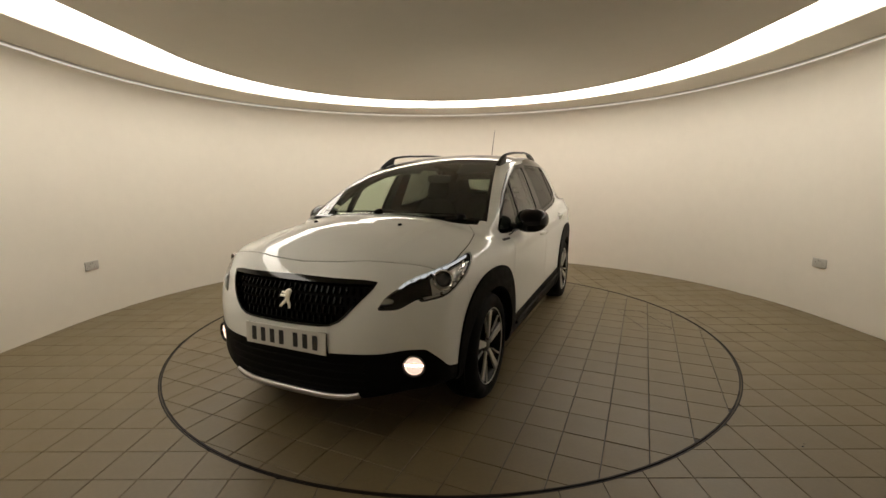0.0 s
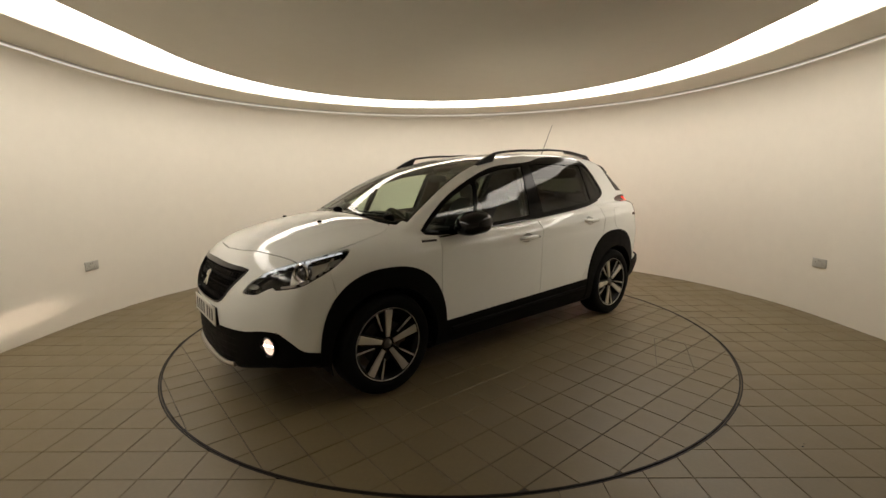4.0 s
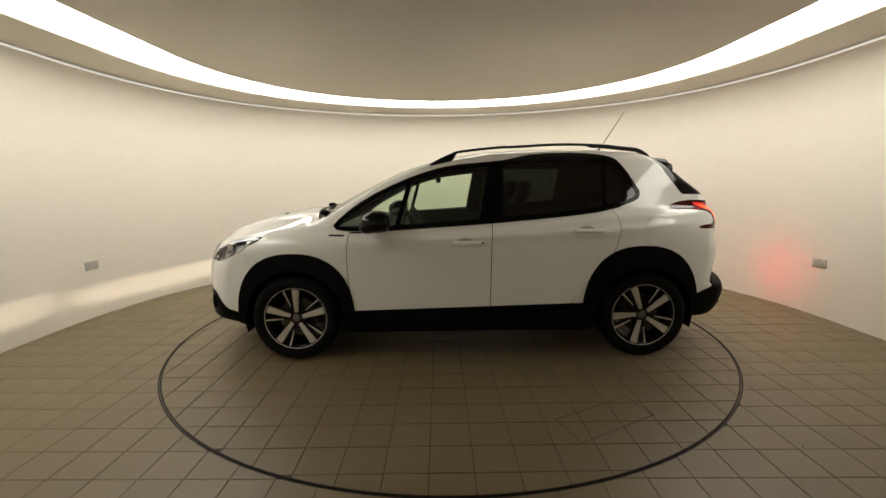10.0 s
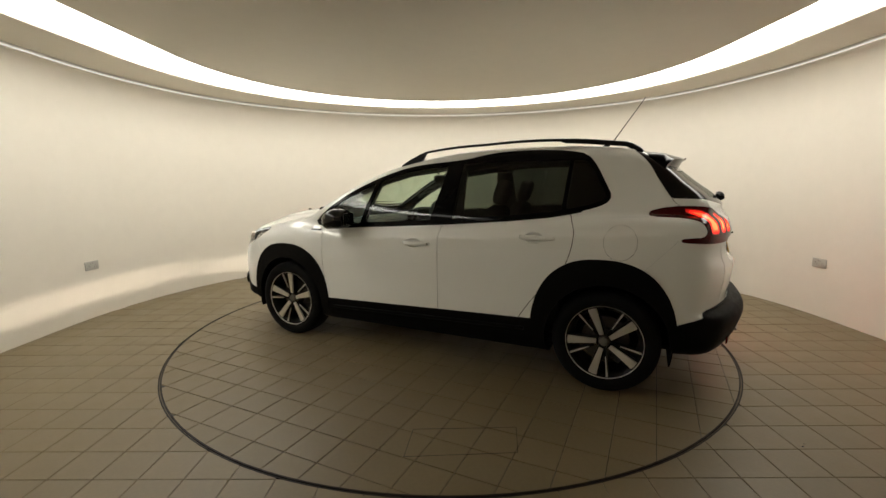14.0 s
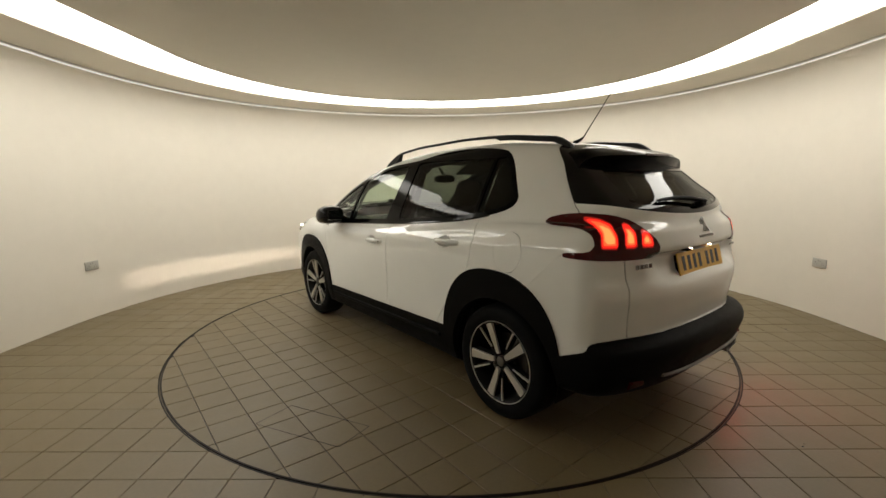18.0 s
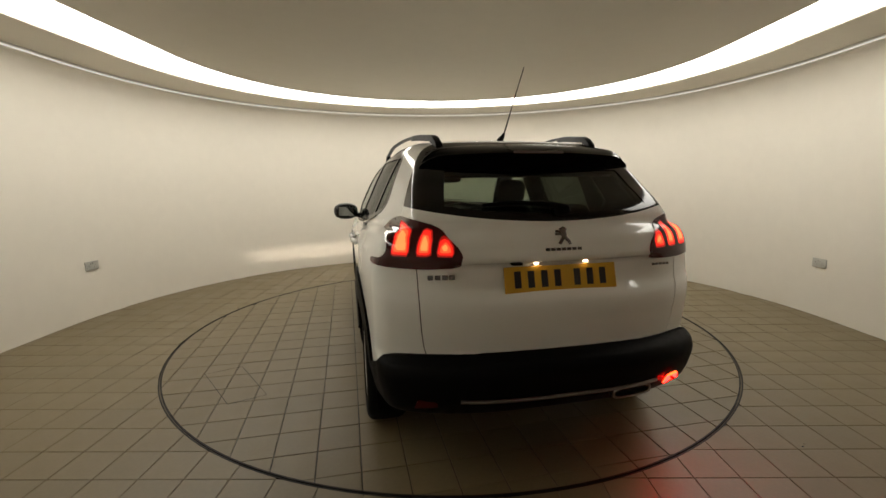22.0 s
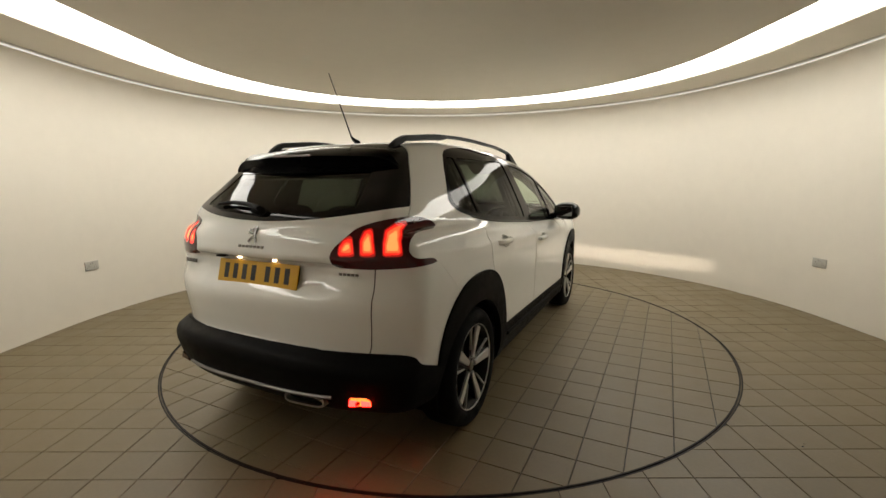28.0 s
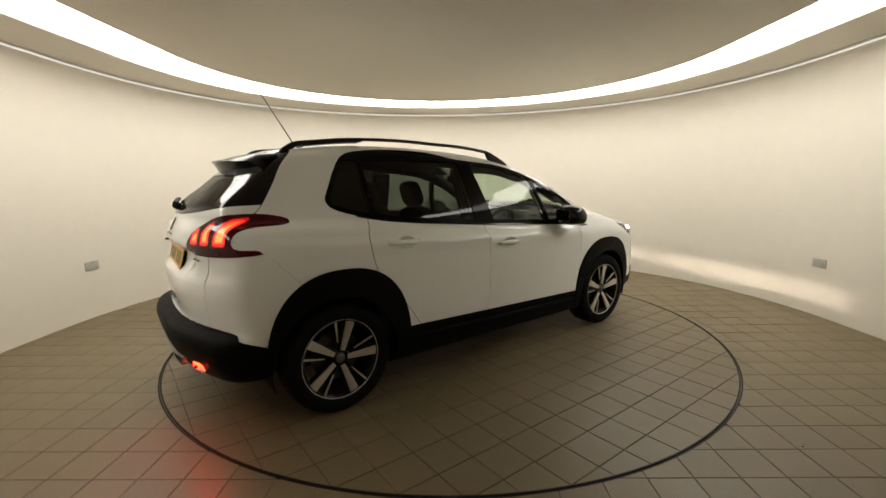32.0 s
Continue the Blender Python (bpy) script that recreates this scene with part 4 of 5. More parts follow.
# tail lamps
CLAWS = ([(0.632, 1.0), (0.638, 1.028), (0.664, 1.052), (0.704, 1.066), (0.707, 1.001)],
         [(0.752, 1.0), (0.758, 1.055), (0.79, 1.088), (0.828, 1.097), (0.822, 1.055), (0.824, 1.001)],
         [(0.880, 1.0), (0.884, 1.045), (0.912, 1.092), (0.97, 1.113), (1.055, 1.119), (1.004, 1.09), (0.978, 1.055), (0.978, 1.001)])
lamp_split = lambda p: Y(p) - curve(Z(p), (0.93, 1.1, 1.2), (0.62, 0.66, 0.7))
for s in (1, -1):
    ls = sided(lamp_skin, s)
    split, ls = cut(ls, lambda p: np.abs(lamp_split(p)) - 0.0016)
    lights = []
    for c in CLAWS:
        o = outline(c, 1, 0.05)
        depth_in = lambda p, o=o: within(tail_u(p), Z(p), o)
        # The halo is lens outside the claw; its glow imitates the claw's spill.
        halo, ls = cut(ls, lambda p: depth_in(p) - 0.010)
        lit, halo = cut(halo, lambda p: depth_in(p) - 0.002)
        core, lit = cut(lit, lambda p: depth_in(p) + 0.007)
        heart, core = cut(core, lambda p: depth_in(p) + 0.015 + 0.10 * np.clip(Z(p) - 1.04, 0, 1))
        lights.append((halo, lit, core, heart))
    tl = part("tail_light", shell("tail_light", ls, 0.004, 0.02), LENS_RED, car, "dark red tail light with three glowing claws")
    part("lens_joint", shell("lens_joint", split, -0.004, 0.004), GAP_DARK, tl)
    for pieces in lights:
        for nm, piece, mat_, lab in zip(("lens_spill", "claw", "core", "heart"), pieces, (LENS_HALO, CLAW_GLOW, CLAW_CORE, CLAW_HEART), ("red lens round a claw, the claw's spilled light put in as dim glow", "glowing red claw", "bright orange core of a claw", "bright yellow-orange heart of a claw")):
            if len(piece[1]):
                part(nm, shell(nm, piece, 0.003, 0.012), mat_, tl, lab)

# doors: handles, mirrors, badges
for s in (1, -1):
    for key, (xc, zc) in HANDLES.items():
        p, n = on_side(xc, zc, s)
        grip = bmesh.new()
        rows = []
        for i in range(13):
            f = i / 12 * 2 - 1
            w = 0.017 * (1 - 0.25 * f * f)
            lift = 0.036 * (1 - f ** 4) - 0.004
            rows.append([grip.verts.new((p.x - f * 0.112, p.y + s * (lift + dy), p.z + dz)) for dy, dz in ((-0.012, w), (0.0, w * 0.75), (0.004, 0.0), (0.0, -w * 0.75), (-0.012, -w))])
        for a, b in zip(rows, rows[1:]):
            for k in range(5):
                grip.faces.new((a[k], a[(k + 1) % 5], b[(k + 1) % 5], b[k]))
        grip.faces.new(rows[0])
        grip.faces.new(rows[-1][::-1])
        bmesh.ops.recalc_face_normals(grip, faces=grip.faces[:])
        part("handle", smooth(grip, 80), PAINT, doors[key, s], "body-coloured door handle")
        pc, nc = on_side(xc + CUP_AT, zc, s)
        cup = facing_pose(pc, nc)
        part("handle_cup", moved(lathe([(0.0, -0.026), (0.45, -0.024), (0.75, -0.017), (0.93, -0.007), (1.0, -0.0005), (1.04, -0.003), (1.04, -0.012)], 32), cup @ Matrix.Diagonal((CUP_A, CUP_B, 1, 1))), PAINT, doors[key, s])
        if key == "f":
            q, _ = on_side(xc - 0.10, zc, s)
            part("key_cap", moved(lathe([(0, 0.004), (0.006, 0.003), (0.007, 0), (0, 0)], 12), facing_pose(q + Vector((0, s * 0.022, 0)), (0, s, 0))), GLOSS_BLACK, doors[key, s])
    mir = part("door_mirror", blob((0.65, s * 0.905, 1.028), (0.115, 0.112, 0.076), 2.5, 28), GLOSS_BLACK, car, "gloss black door mirror with silver strip")
    for v in mir.data.vertices:
        if v.co.x < 0.56:
            v.co.x = 0.56 - (0.56 - v.co.x) * 0.12
        v.co.x += 0.05 * (abs(v.co.y) - 0.90) * -1.2
        v.co.z -= 0.02 * max(0, (v.co.x - 0.66) / 0.08)
    part("mirror_glass", moved(box(-0.004, 0.0, -0.068, 0.068, -0.042, 0.042, 0.002, 1), Matrix.Translation((0.553, s * 0.90, 1.030)) @ Matrix.Rotation(s * 0.06, 4, "Z")), DOOR_MIRROR, mir, "mirror glass")
    part("mirror_strip", tube([(0.65 + 0.108 * math.cos(a), s * (0.90 + 0.098 * math.sin(a)), 0.999 - 0.004 * math.sin(a)) for a in np.linspace(-0.2, 1.9, 14)], 0.006, 6, 1.2), CHROME, mir, "silver indicator strip")
    part("mirror_foot", tube([(0.70, s * 0.755, 0.985), (0.69, s * 0.80, 0.985), (0.665, s * 0.85, 0.99), (0.645, s * 0.90, 1.0)], 0.042, 12, 0.62, 0.8), GLOSS_BLACK, mir)
    p, n = on_side(0.945, 0.925, s)
    m = facing_pose(p + n * 0.001, n)
    part("wing_badge", moved(box(-0.055, 0.055, -0.008, 0.008, -0.002, 0.002, 0.001, 1), m), INK, car, "small dark badge")
    # side repeater mouldings along the sill
    run = [on_side(x, 0.335 - 0.02 * x, s) for x in np.linspace(-0.78, 0.78, 14)]
    part("sill_moulding", tube([p + n * 0.010 for p, n in run], 0.012, 8), BLACK_PLASTIC, car)
    # weather strip along the foot of the windows
    run = [on_side(x, float(np.interp(x, (-1.1, -0.92, -0.69, -0.18, 0.08, 0.5, 0.8), (1.106, 1.07, 1.045, 1.003, 0.987, 0.961, 0.94))), s) for x in np.linspace(-1.1, 0.85, 30)]
    part("waist_strip", tube([p + n * 0.003 for p, n in run], 0.006, 6), GLOSS_BLACK, car)
    # roof rail
    xs = np.concatenate((np.linspace(0.28, -1.40, 42), [-1.412, -1.42]))
    feet = bmesh.new()
    rows = []
    for x in xs:
        t_, _ = on_top(x, s * (0.525 - 0.11 * max(0, -x - 0.4)))
        lift = (0.062 - 0.020 * min(1, max(0, (-x - 0.45) / 0.75))) * min(1, (0.295 - x) / 0.22) ** 0.7 * min(1, (x + 1.423) / 0.10) ** 0.5
        under = t_.z - 0.004 if (x > 0.09 or x < -1.33) else t_.z + lift - (0.030 if x < -0.92 else 0.016)
        k = 0.011 + 0.010 * (1 if (x > 0.09 or x < -0.92) else 0.2)
        yy = t_.y + s * 0.012
        rows.append([feet.verts.new((x, yy + dy, z)) for dy, z in ((-k, under), (-k * 0.8, t_.z + lift - 0.004), (0, t_.z + lift), (k * 0.8, t_.z + lift - 0.005), (k, under - 0.004))])
    for a, b in zip(rows, rows[1:]):
        for k in range(5):
            feet.faces.new((a[k], a[(k + 1) % 5], b[(k + 1) % 5], b[k]))
    feet.faces.new(rows[0])
    feet.faces.new(rows[-1][::-1])
    bmesh.ops.recalc_face_normals(feet, faces=feet.faces[:])
    part("roof_rail", smooth(feet, 45), RAIL_BLACK, car, "black roof rail")

# aerial
fin = tube([(-1.13, 0, 1.535), (-1.17, 0, 1.55), (-1.195, 0, 1.567)], 0.02, 10, 0.7, 0.3)
part("aerial_foot", fin, BLACK_PLASTIC, car)
part("aerial", tube([(-1.185, 0, 1.553), (-1.25, -0.009, 1.652), (-1.325, -0.019, 1.765), (-1.40, -0.03, 1.878)], 0.0042, 8, 1, 0.5), BLACK_PLASTIC, car, "thin raked black roof aerial")

# spoiler
sp = bmesh.new()
rows = []
for i in range(29):
    f = i / 28 * 2 - 1
    y = 0.53 * f
    end = min(1, (1 - abs(f)) / 0.12) ** 0.5
    a, _ = on_top(-1.44, y * 0.97)
    tx = -1.668 + 0.40 * y * y
    drop = max(0, (abs(f) - 0.80) / 0.20) ** 2
    tz = 1.438 - 0.06 * y * y - 0.035 * drop
    rows.append([sp.verts.new(c) for c in ((-1.42 - 0.02 * f * f, y * 0.95, a.z + 0.002), (-1.54, y * 0.99, a.z * 0.45 + tz * 0.55 + 0.012 * end), (tx + 0.02, y * 1.02, tz + 0.004 * end), (tx, y * 1.03, tz - 0.008),
                                          (tx + 0.012, y * 1.05, tz - 0.024 - 0.02 * drop), (tx + 0.045, y * 1.09, tz - 0.088 - 0.03 * drop), (-1.48, y * 1.08, tz - 0.11))])
for a, b in zip(rows, rows[1:]):
    for k in range(7):
        sp.faces.new((a[k], a[(k + 1) % 7], b[(k + 1) % 7], b[k]))
sp.faces.new(rows[0])
sp.faces.new(rows[-1][::-1])
bmesh.ops.recalc_face_normals(sp, faces=sp.faces[:])
spoiler = part("spoiler", smooth(sp, 50), SPOILER_BLACK, tailgate_ob, "gloss black roof spoiler")
part("brake_light", moved(box(-0.125, 0.125, -0.006, 0.006, -0.004, 0.004, 0.002, 1), facing_pose((-1.672, 0, 1.432), (-1, 0, 0.25))), BRAKE_DARK, spoiler, "unlit high brake light")

# rear wiper, emblem, badges
p, n = on_tail(-0.01, 1.165)
part("wiper_pivot", moved(blob((0, 0, 0.015), (0.035, 0.022, 0.022), 3), facing_pose(p, n)), BLACK_PLASTIC, tailgate_ob)
run = [on_tail(y, z) for y, z in ((-0.03, 1.168), (0.08, 1.186), (0.2, 1.195), (0.33, 1.19))]
part("rear_wiper", tube([p + n * (0.03 - 0.006 * i) for i, (p, n) in enumerate(run)], 0.017, 8, 0.8, 0.55), BLACK_PLASTIC, tailgate_ob, "black rear wiper")
p, n = on_tail(0.0, 1.062)
emblem(tailgate_ob, p + Vector((0, 0, 0.004)), n, 0.92, SMOKED, "plain smoked chrome emblem")


def bar_badge(y, z, width, height, count):
    p, n = on_tail(y, z)
    m = facing_pose(p + n * 0.0005, n)
    w = width / count
    for i in range(count):
        part("badge_bar", moved(box(-width / 2 + i * w, -width / 2 + i * w + w * 0.78, -height / 2, height / 2, 0, 0.003, 0.001, 1), m), SMOKED, tailgate_ob)


bar_badge(0.0, 1.012, 0.17, 0.012, 7)
bar_badge(0.52, 0.905, 0.12, 0.020, 4)
bar_badge(-0.515, 0.915, 0.10, 0.011, 5)

# lower rear: skid strip, exhaust trim, fog light and reflector
run = [on_tail(y, 0.394) for y in np.linspace(0.46, -0.46, 23)]
part("rear_skid_strip", tube([p + n * 0.014 + Vector((0, 0, 0.004 * (abs(p.y) / 0.46) ** 4)) for p, n in run], 0.012, 8, 0.8), SATIN_DULL, car, "satin silver rear strip")
pipe = bmesh.new()
loop = []
ex = [on_tail(y, 0.365)[0].x - 0.035 for y in (-0.22, -0.43)]
for k in range(24):
    a = 2 * math.pi * k / 24
    u, w = math.copysign(abs(math.cos(a)) ** 0.5, math.cos(a)), math.copysign(abs(math.sin(a)) ** 0.6, math.sin(a))
    y = -0.325 + 0.105 * u
    loop.append((ex[0] + (ex[1] - ex[0]) * (-0.22 - y) / 0.21, y, 0.361 + 0.026 * w))
tube_rows = []
for k, (x, y, z) in enumerate(loop):
    inn = Vector((x, -0.325 + (y + 0.325) * 0.9, 0.361 + (z - 0.361) * 0.68))
    tube_rows.append([pipe.verts.new(v) for v in ((x + 0.10, y, z), (x, y, z), inn, (inn.x + 0.09, inn.y, inn.z))])
for a, b in zip(tube_rows, tube_rows[1:] + tube_rows[:1]):
    for k in range(3):
        pipe.faces.new((a[k], a[k + 1], b[k + 1], b[k]))
bmesh.ops.recalc_face_normals(pipe, faces=pipe.faces[:])
part("exhaust_trim", smooth(pipe, 60), SATIN, car, "flat satin exhaust trim")
for y, mat_, nm, lab in ((-0.575, FOG_RED, "rear_fog_light", "glowing red rear fog light"), (0.60, LENS_RED, "rear_reflector", "dark red reflector")):
    p, n = on_tail(y, 0.372)
    m = facing_pose(p + Vector((-0.014, 0, 0)), Vector((-1, math.copysign(0.25, y), 0)))
    if mat_ is LENS_RED:
        part(nm, moved(prism([(-0.050, -0.018), (0.050, -0.014), (0.048, 0.015), (-0.036, 0.019)], 0.010, 0.003), m), mat_, car, lab)
        continue
    # a bulb in a short dark barrel throws the beam; the lens glows round it
    m = facing_pose(p + Vector((-0.016, 0, 0.002)), Vector((-1, -0.35, -0.32)))
    lamp_ob = part(nm, moved(prism([(-0.052, -0.022), (0.050, -0.016), (0.050, 0.012), (0.030, 0.026), (-0.036, 0.026)], 0.003, 0.001), m), FOG_RED_CORE, car, lab)
    part("lens", moved(prism([(-0.050, -0.021), (-0.009, -0.019), (-0.009, 0.012), (-0.042, 0.012)], 0.0025, 0.0008), m @ Matrix.Translation((0, 0, 0.0033))), FOG_RED, lamp_ob, "red glowing lens")
    part("lens", moved(prism([(0.009, -0.018), (0.049, -0.015), (0.049, 0.010), (0.009, 0.012)], 0.0025, 0.0008), m @ Matrix.Translation((0, 0, 0.0033))), FOG_RED, lamp_ob, "red glowing lens")
    aim = facing_pose(p + Vector((-0.021, 0, 0.002)), Vector((-1, 0.02, 0.015)))
    part("barrel", moved(lathe([(0.0032, 0.001), (0.0075, 0.001), (0.0075, 0.017), (0.0032, 0.017), (0.0032, 0.001)], 20), aim), BLACK_PLASTIC, lamp_ob)
    part("bulb", moved(box(-0.0015, 0.0015, -0.0015, 0.0015, 0.0032, 0.0045), aim), FOG_RED_BULB, lamp_ob, "bright red bulb")

# wipers and jets in front of the windscreen
for y0, y1 in ((0.55, -0.02), (-0.02, -0.55)):
    run = [on_top(1.13 - 0.25 * y * y - 0.01, y) for y in np.linspace(y0, y1, 9)]
    part("wiper", tube([p + n * 0.009 for p, n in run], 0.0055, 8, 0.8, 0.6), BLACK_PLASTIC, car, "black windscreen wiper")
    p, n = on_top(1.16 - 0.25 * y0 * y0, y0)
    part("wiper_pivot", blob(tuple(p + Vector((0.0, 0, 0.014))), (0.035, 0.028, 0.02), 2.4, 14), BLACK_PLASTIC, car)
for y in (0.31, -0.31):
    p, n = on_top(1.455, y)
    part("washer_jet", blob(tuple(p + Vector((0, 0, 0.004))), (0.014, 0.011, 0.008), 2.6, 12), BLACK_PLASTIC, car)


# ---- wheels ----
def fan(r0, w0, r1, w1, skew=0.0):
    return [(r0, -w0), (r1, -w1 + skew), (r1 + 0.004, skew), (r1, w1 + skew), (r0, w0)]


def wheel(x, s, spin):
    put = Matrix.Translation((x, s * (0.718 if x > 0 else 0.728), HUB_Z)) @ Matrix.Rotation(radians(-90 * s), 4, "X") @ Matrix.Rotation(spin, 4, "Z")
    hub = part("wheel", moved(lathe([(0.205, 0.075), (0.222, 0.090), (0.228, 0.094), (0.226, 0.084), (0.21, 0.05), (0.20, -0.08), (0.19, -0.08), (0.195, 0.04), (0.205, 0.075)], 56), put), ALLOY_DARK, car, "five-spoke alloy wheel with low black tyre")
    part("tyre", moved(lathe([(0.220, 0.070), (0.226, 0.092), (0.245, 0.1035), (0.272, 0.1045), (0.296, 0.098), (0.309, 0.086), (0.316, 0.068), (0.318, 0.03), (0.318, -0.03), (0.316, -0.068), (0.30, -0.095), (0.25, -0.104), (0.220, -0.08), (0.220, 0.070)], 72), put), RUBBER, hub, "low-profile black tyre")
    part("rim_edge", moved(lathe([(0.2235, 0.0895), (0.2245, 0.0955), (0.2280, 0.0965), (0.2290, 0.093), (0.2235, 0.0895)], 64), put), ALLOY, hub, "machined rim edge")
    for k in range(5):
        turn = Matrix.Rotation(2 * math.pi * k / 5, 4, "Z")
        dish = Matrix.Rotation(radians(-4.5), 4, "Y")
        part("spoke", moved(prism(fan(0.045, 0.0135, 0.214, 0.0262, 0.008), 0.012, 0.0025), put @ turn @ Matrix.Translation((0, 0, 0.066)) @ dish), ALLOY, hub, "machined silver spoke")
        part("spoke_side", moved(prism(fan(0.035, 0.022, 0.214, 0.034, 0.012), 0.035), put @ turn @ Matrix.Translation((0, 0, 0.029)) @ dish), ALLOY_DARK, hub)
        half = Matrix.Rotation(2 * math.pi * (k + 0.37) / 5, 4, "Z")
        part("thin_spoke", moved(prism(fan(0.095, 0.0025, 0.217, 0.006, -0.004), 0.010, 0.001), put @ half @ Matrix.Translation((0, 0, 0.064)) @ dish), ALLOY, hub)
        part("thin_spoke_side", moved(prism(fan(0.04, 0.006, 0.217, 0.011, -0.004), 0.03), put @ half @ Matrix.Translation((0, 0, 0.033)) @ dish), ALLOY_DARK, hub)
    for k in range(4):
        a = 2 * math.pi * (k + 0.3) / 4
        part("wheel_bolt", moved(lathe([(0, 0.012), (0.007, 0.011), (0.009, 0), (0, 0)], 10), put @ Matrix.Translation((0.054 * math.cos(a), 0.054 * math.sin(a), 0.062))), CHROME, hub)
    part("hub_cap", moved(lathe([(0, 0.016), (0.02, 0.0155), (0.028, 0.012), (0.031, 0), (0.034, -0.02), (0.0, -0.02)], 28), put @ Matrix.Translation((0, 0, 0.066))), SATIN_DULL, hub, "dull satin hub cap")
    part("brake_disc", moved(lathe([(0.0, 0.03), (0.07, 0.03), (0.075, 0.012), (0.142, 0.012), (0.142, -0.01), (0.0, -0.01)], 40), put), STEEL_DARK, hub, "dark iron brake disc")
    part("calliper", moved(box(0.085, 0.16, -0.055, 0.055, -0.03, 0.035, 0.012), put @ Matrix.Rotation(2.4, 4, "Z")), STEEL_DARK, hub)
    # the well behind
    well = Matrix.Translation((x, s * 0.43, HUB_Z)) @ Matrix.Rotation(radians(-90 * s), 4, "X")
    liner = moved(lathe([(0.0, 0.0), (0.374, 0.0), (0.378, 0.36), (0.372, 0.36), (0.366, 0.006), (0.0, 0.006)], 48), well)
    bmesh.ops.bisect_plane(liner, geom=liner.verts[:] + liner.edges[:] + liner.faces[:], plane_co=(0, 0, 0.215), plane_no=(0, 0, 1), clear_inner=True)
    part("arch_liner", liner, BLACK_PLASTIC, car, "black wheel arch liner")


for x, s, spin in ((AXLE, 1, 0.87), (-AXLE, 1, 0.0), (AXLE, -1, 0.17), (-AXLE, -1, -0.02)):
    wheel(x, s, spin)

# ---- cabin ----
part("cabin_floor", box(-1.75, 1.05, -0.66, 0.66, 0.27, 0.30, 0.01), TRIM_DARK, car)
dash = bmesh.new()
rows = []
for i in range(17):
    y = -0.68 + 1.36 * i / 16
    hood = 0.03 * math.exp(-((y + 0.36) / 0.16) ** 2)
    rows.append([dash.verts.new((x, y, z)) for x, z in ((0.52, 0.60), (0.50, 0.80), (0.54, 0.93 + hood), (0.60, 0.975 + hood), (0.75, 0.985), (0.98, 0.975), (1.08, 0.93), (1.08, 0.60))])
for a, b in zip(rows, rows[1:]):
    for k in range(7):
        dash.faces.new((a[k], a[k + 1], b[k + 1], b[k]))
dash.faces.new([r for r in rows[0]])
dash.faces.new([r for r in rows[-1]][::-1])
bmesh.ops.recalc_face_normals(dash, faces=dash.faces[:])
dash_ob = part("dashboard", smooth(dash, 50), TRIM_DARK, car, "dark dashboard")
part("instrument_hood", blob((0.60, -0.36, 1.0), (0.09, 0.16, 0.045), 2.6, 18), TRIM_DARK, dash_ob)
part("screen_panel", moved(box(-0.004, 0.004, -0.09, 0.09, -0.06, 0.06, 0.004), Matrix.Translation((0.52, 0.0, 0.985)) @ Matrix.Rotation(-0.2, 4, "Y")), GLOSS_BLACK, dash_ob)
wheel_m = Matrix.Translation((0.40, -0.36, 0.90)) @ Matrix.Rotation(radians(-65), 4, "Y")
ring = [(0.168 + 0.014 * math.cos(2 * math.pi * k / 10), 0.016 * math.sin(2 * math.pi * k / 10)) for k in range(11)]
sw = part("steering_wheel", moved(lathe(ring, 40), wheel_m), TRIM_DARK, car, "black steering wheel")
part("boss", moved(blob((0, 0, -0.01), (0.07, 0.06, 0.025), 3, 16), wheel_m), TRIM_DARK, sw)
for a in (0.2, math.pi - 0.2, -math.pi / 2):
    part("wheel_spoke", moved(box(0.05, 0.165, -0.014, 0.014, -0.014, 0.0, 0.004), wheel_m @ Matrix.Rotation(a + math.pi / 2, 4, "Z")), TRIM_DARK, sw)
part("steering_column", tube([(0.42, -0.36, 0.88), (0.56, -0.36, 0.80)], 0.035, 10), TRIM_DARK, sw)


def seat(x, y, wide, front=True):
    st = part("seat", blob((x, y, 0.48), (0.27, wide, 0.09), 4, 24), CLOTH, car, "dark cloth seat")
    back_m = Matrix.Translation((x - 0.24, y, 0.52)) @ Matrix.Rotation(radians(-19), 4, "Y")
    part("backrest", moved(blob((0, 0, 0.30), (0.075, wide * 0.96, 0.33), 3.6, 24), back_m), CLOTH, st)
    return st, back_m


for y in (0.33, -0.33):
    st, bm_ = seat(0.0, y, 0.235)
    part("headrest", moved(blob((0.015, 0, 0.725), (0.05, 0.105, 0.095), 3.2, 20), bm_), CLOTH, st)
    for dy in (-0.06, 0.06):
        part("headrest_post", moved(tube([(0.01, dy, 0.58), (0.01, dy, 0.70)], 0.006, 6), bm_), CHROME, st)
    part("seat_base", box(-0.22, 0.18, y - 0.2, y + 0.2, 0.30, 0.42, 0.02), TRIM_DARK, st)
st, bm_ = seat(-0.85, 0.0, 0.60)
for y in (0.38, 0.0, -0.38):
    part("headrest", moved(blob((0.01, y, 0.61), (0.045, 0.12, 0.062), 3.0, 18), bm_), CLOTH, st)
part("centre_console", box(-0.25, 0.52, -0.10, 0.10, 0.30, 0.60, 0.03), TRIM_DARK, car)
part("parcel_shelf", box(-1.72, -1.20, -0.56, 0.56, 0.955, 0.975, 0.006), TRIM_DARK, car)
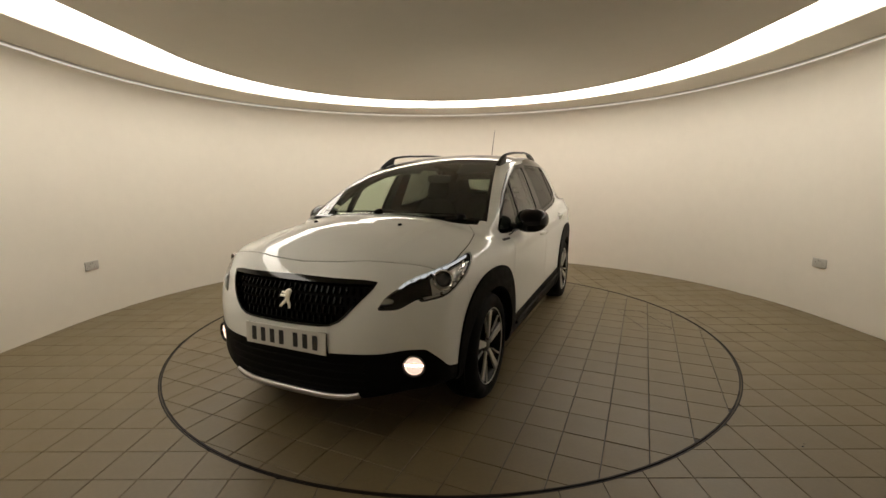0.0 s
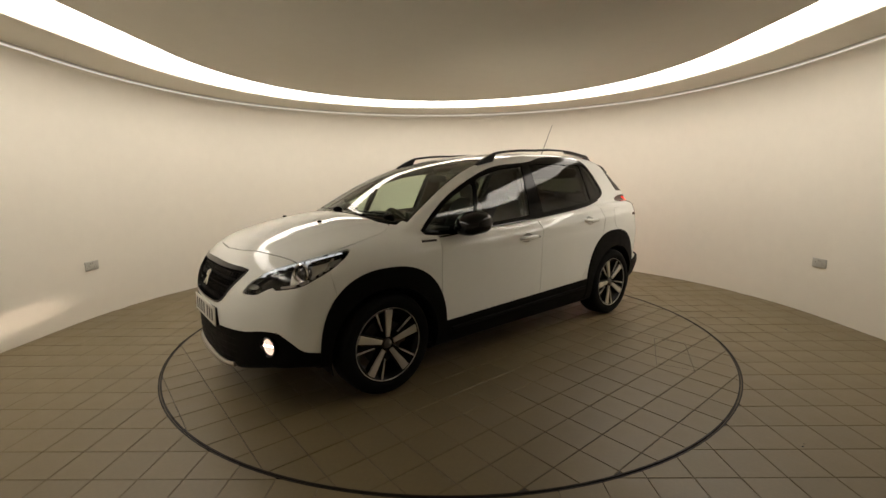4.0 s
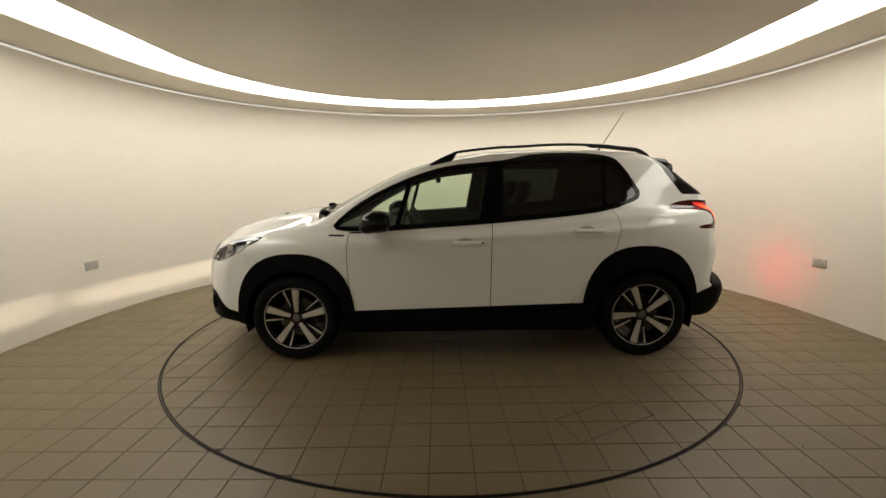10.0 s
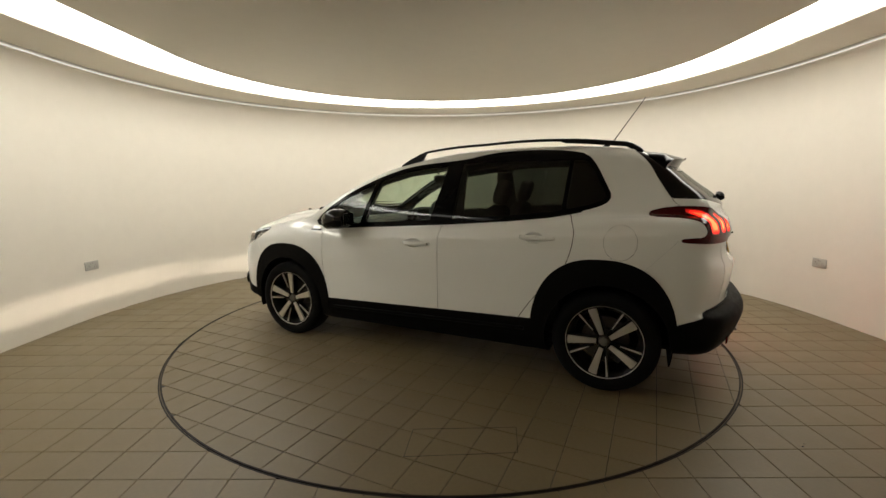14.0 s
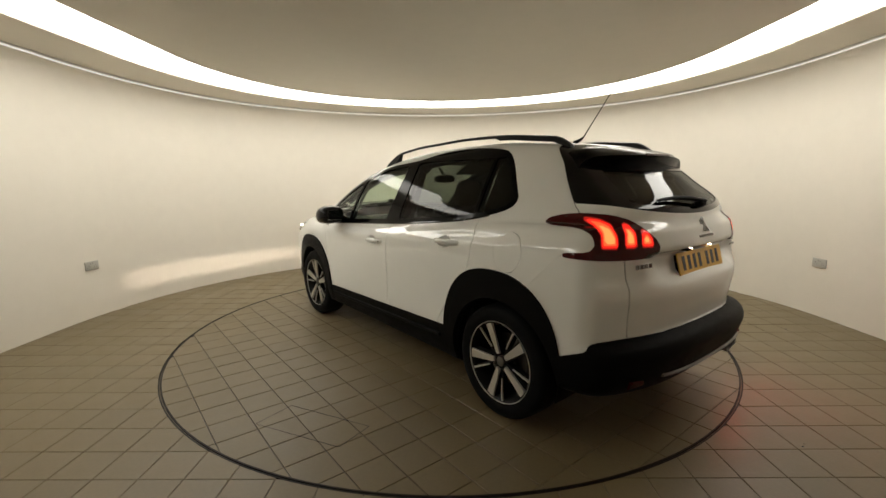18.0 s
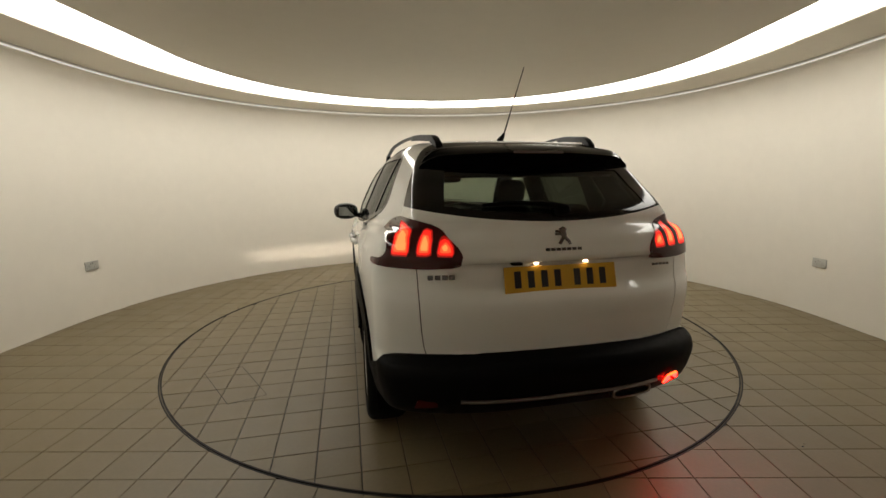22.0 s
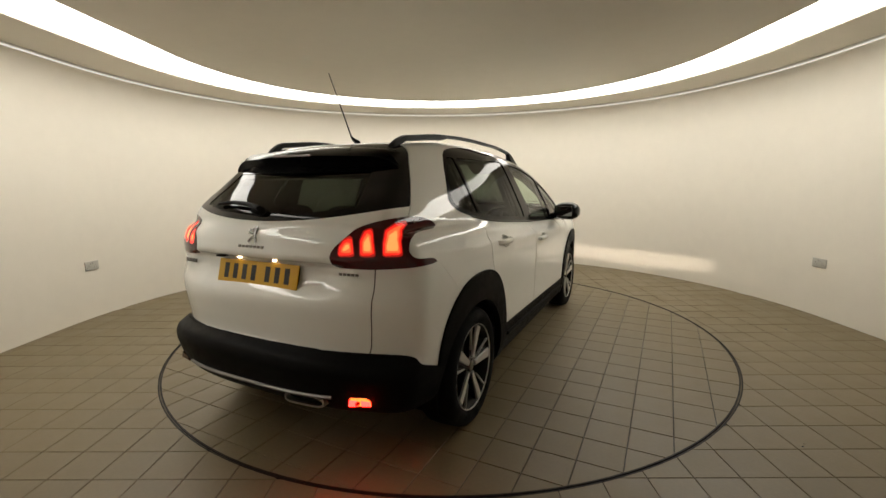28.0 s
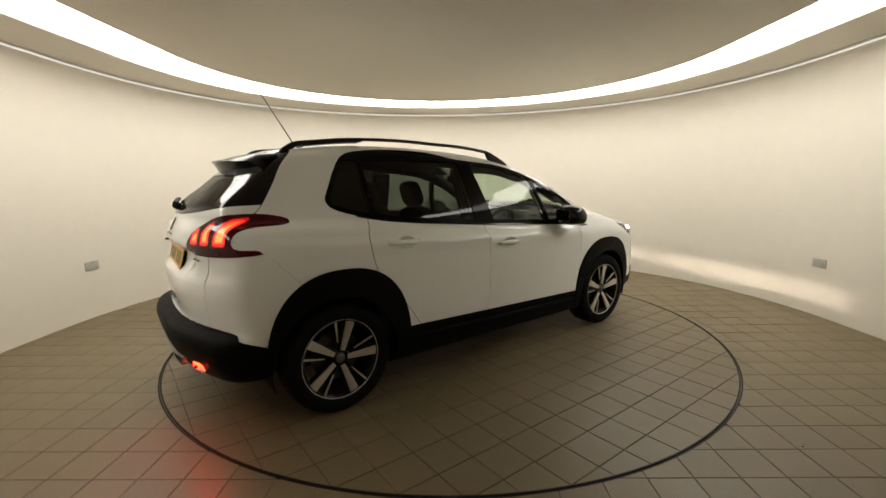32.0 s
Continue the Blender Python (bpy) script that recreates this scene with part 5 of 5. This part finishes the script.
for s in (1, -1):
    part("door_card", moved(box(-0.98, 0.80, -0.012, 0.012, 0.36, 0.97, 0.01), Matrix.Translation((0, s * 0.735, 0))), TRIM_DARK, car)
    low_in, high_in = on_side(-0.15, 1.02, s)[0], on_side(-0.15, 1.40, s)[0]
    pillar = prism([(-0.29, 0.0), (-0.06, 0.0), (-0.12, 0.42), (-0.27, 0.42)], 0.045, 0.012)
    lean = Vector((0, high_in.y - low_in.y, 0.38)).normalized()
    turn = Matrix((Vector((1, 0, 0)), lean, Vector((1, 0, 0)).cross(lean))).transposed().to_4x4()
    part("belt_pillar", moved(pillar, Matrix.Translation((0, low_in.y - s * (0.030 if s > 0 else 0.075), 0.985)) @ turn), TRIM_DARK, car, "dark inner pillar trim")
    run = [(x, on_side(x, z - 0.01, s)[0].y - s * 0.07, z - 0.028) for x, z in zip((0.78, 0.62, 0.42, 0.2, 0.0, -0.3, -0.55, -0.85, -1.1), (1.16, 1.245, 1.33, 1.39, 1.415, 1.45, 1.475, 1.478, 1.45))]
    part("roof_edge_lining", tube(run, 0.032, 10, 0.9), HEADLINER, car, "dark lining under the roof's edge")
    part("rear_pillar_trim", shell("rear_pillar_trim", sided(panes["rear_quarter_window"], s), -0.05, 0.012), TRIM_DARK, car)
    part("sun_visor", moved(box(-0.09, 0.09, -0.16, 0.16, -0.008, 0.008, 0.006), Matrix.Translation((0.18, s * 0.33, 1.405)) @ Matrix.Rotation(0.5, 4, "Y")), HEADLINER, car)
mirror_in = part("cabin_mirror", blob((0.22, 0.0, 1.318), (0.022, 0.115, 0.035), 3.2, 18), TRIM_DARK, car, "dark cabin mirror")
part("mirror_stem", tube([(0.235, 0, 1.36), (0.29, 0, 1.415)], 0.012, 8), TRIM_DARK, mirror_in)


# ---- tiles ----
tiling(table, TILE_TURN, 0.125, 0.022, inside_ring, lambda x, y: math.hypot(x, y) > 0.95, 0.0046, lambda x, y: True)
tiling(base, TILE, 0.05, -0.06, outside_ring, lambda x, y: -2.75 < y < -0.4 and abs(x) < 3.4, 0.003, lambda x, y: (y > 0 and math.hypot(x, y) < 3.6) or (y <= 0 and abs(x) < 3.6 and y > -4.7))


# ---- what turns ----
def motions():
    rows_table, rows_car = [], []
    for i in range(0, 33):
        m = pose(0, 0, 0, 0, 0, TURN_START + TURN_RATE * i)
        rows_table.append((float(i), m))
        rows_car.append((float(i), m @ pose(CAR_X, CAR_Y, 0)))
    walk(table, rows_table)
    walk(car, rows_car)


motions()
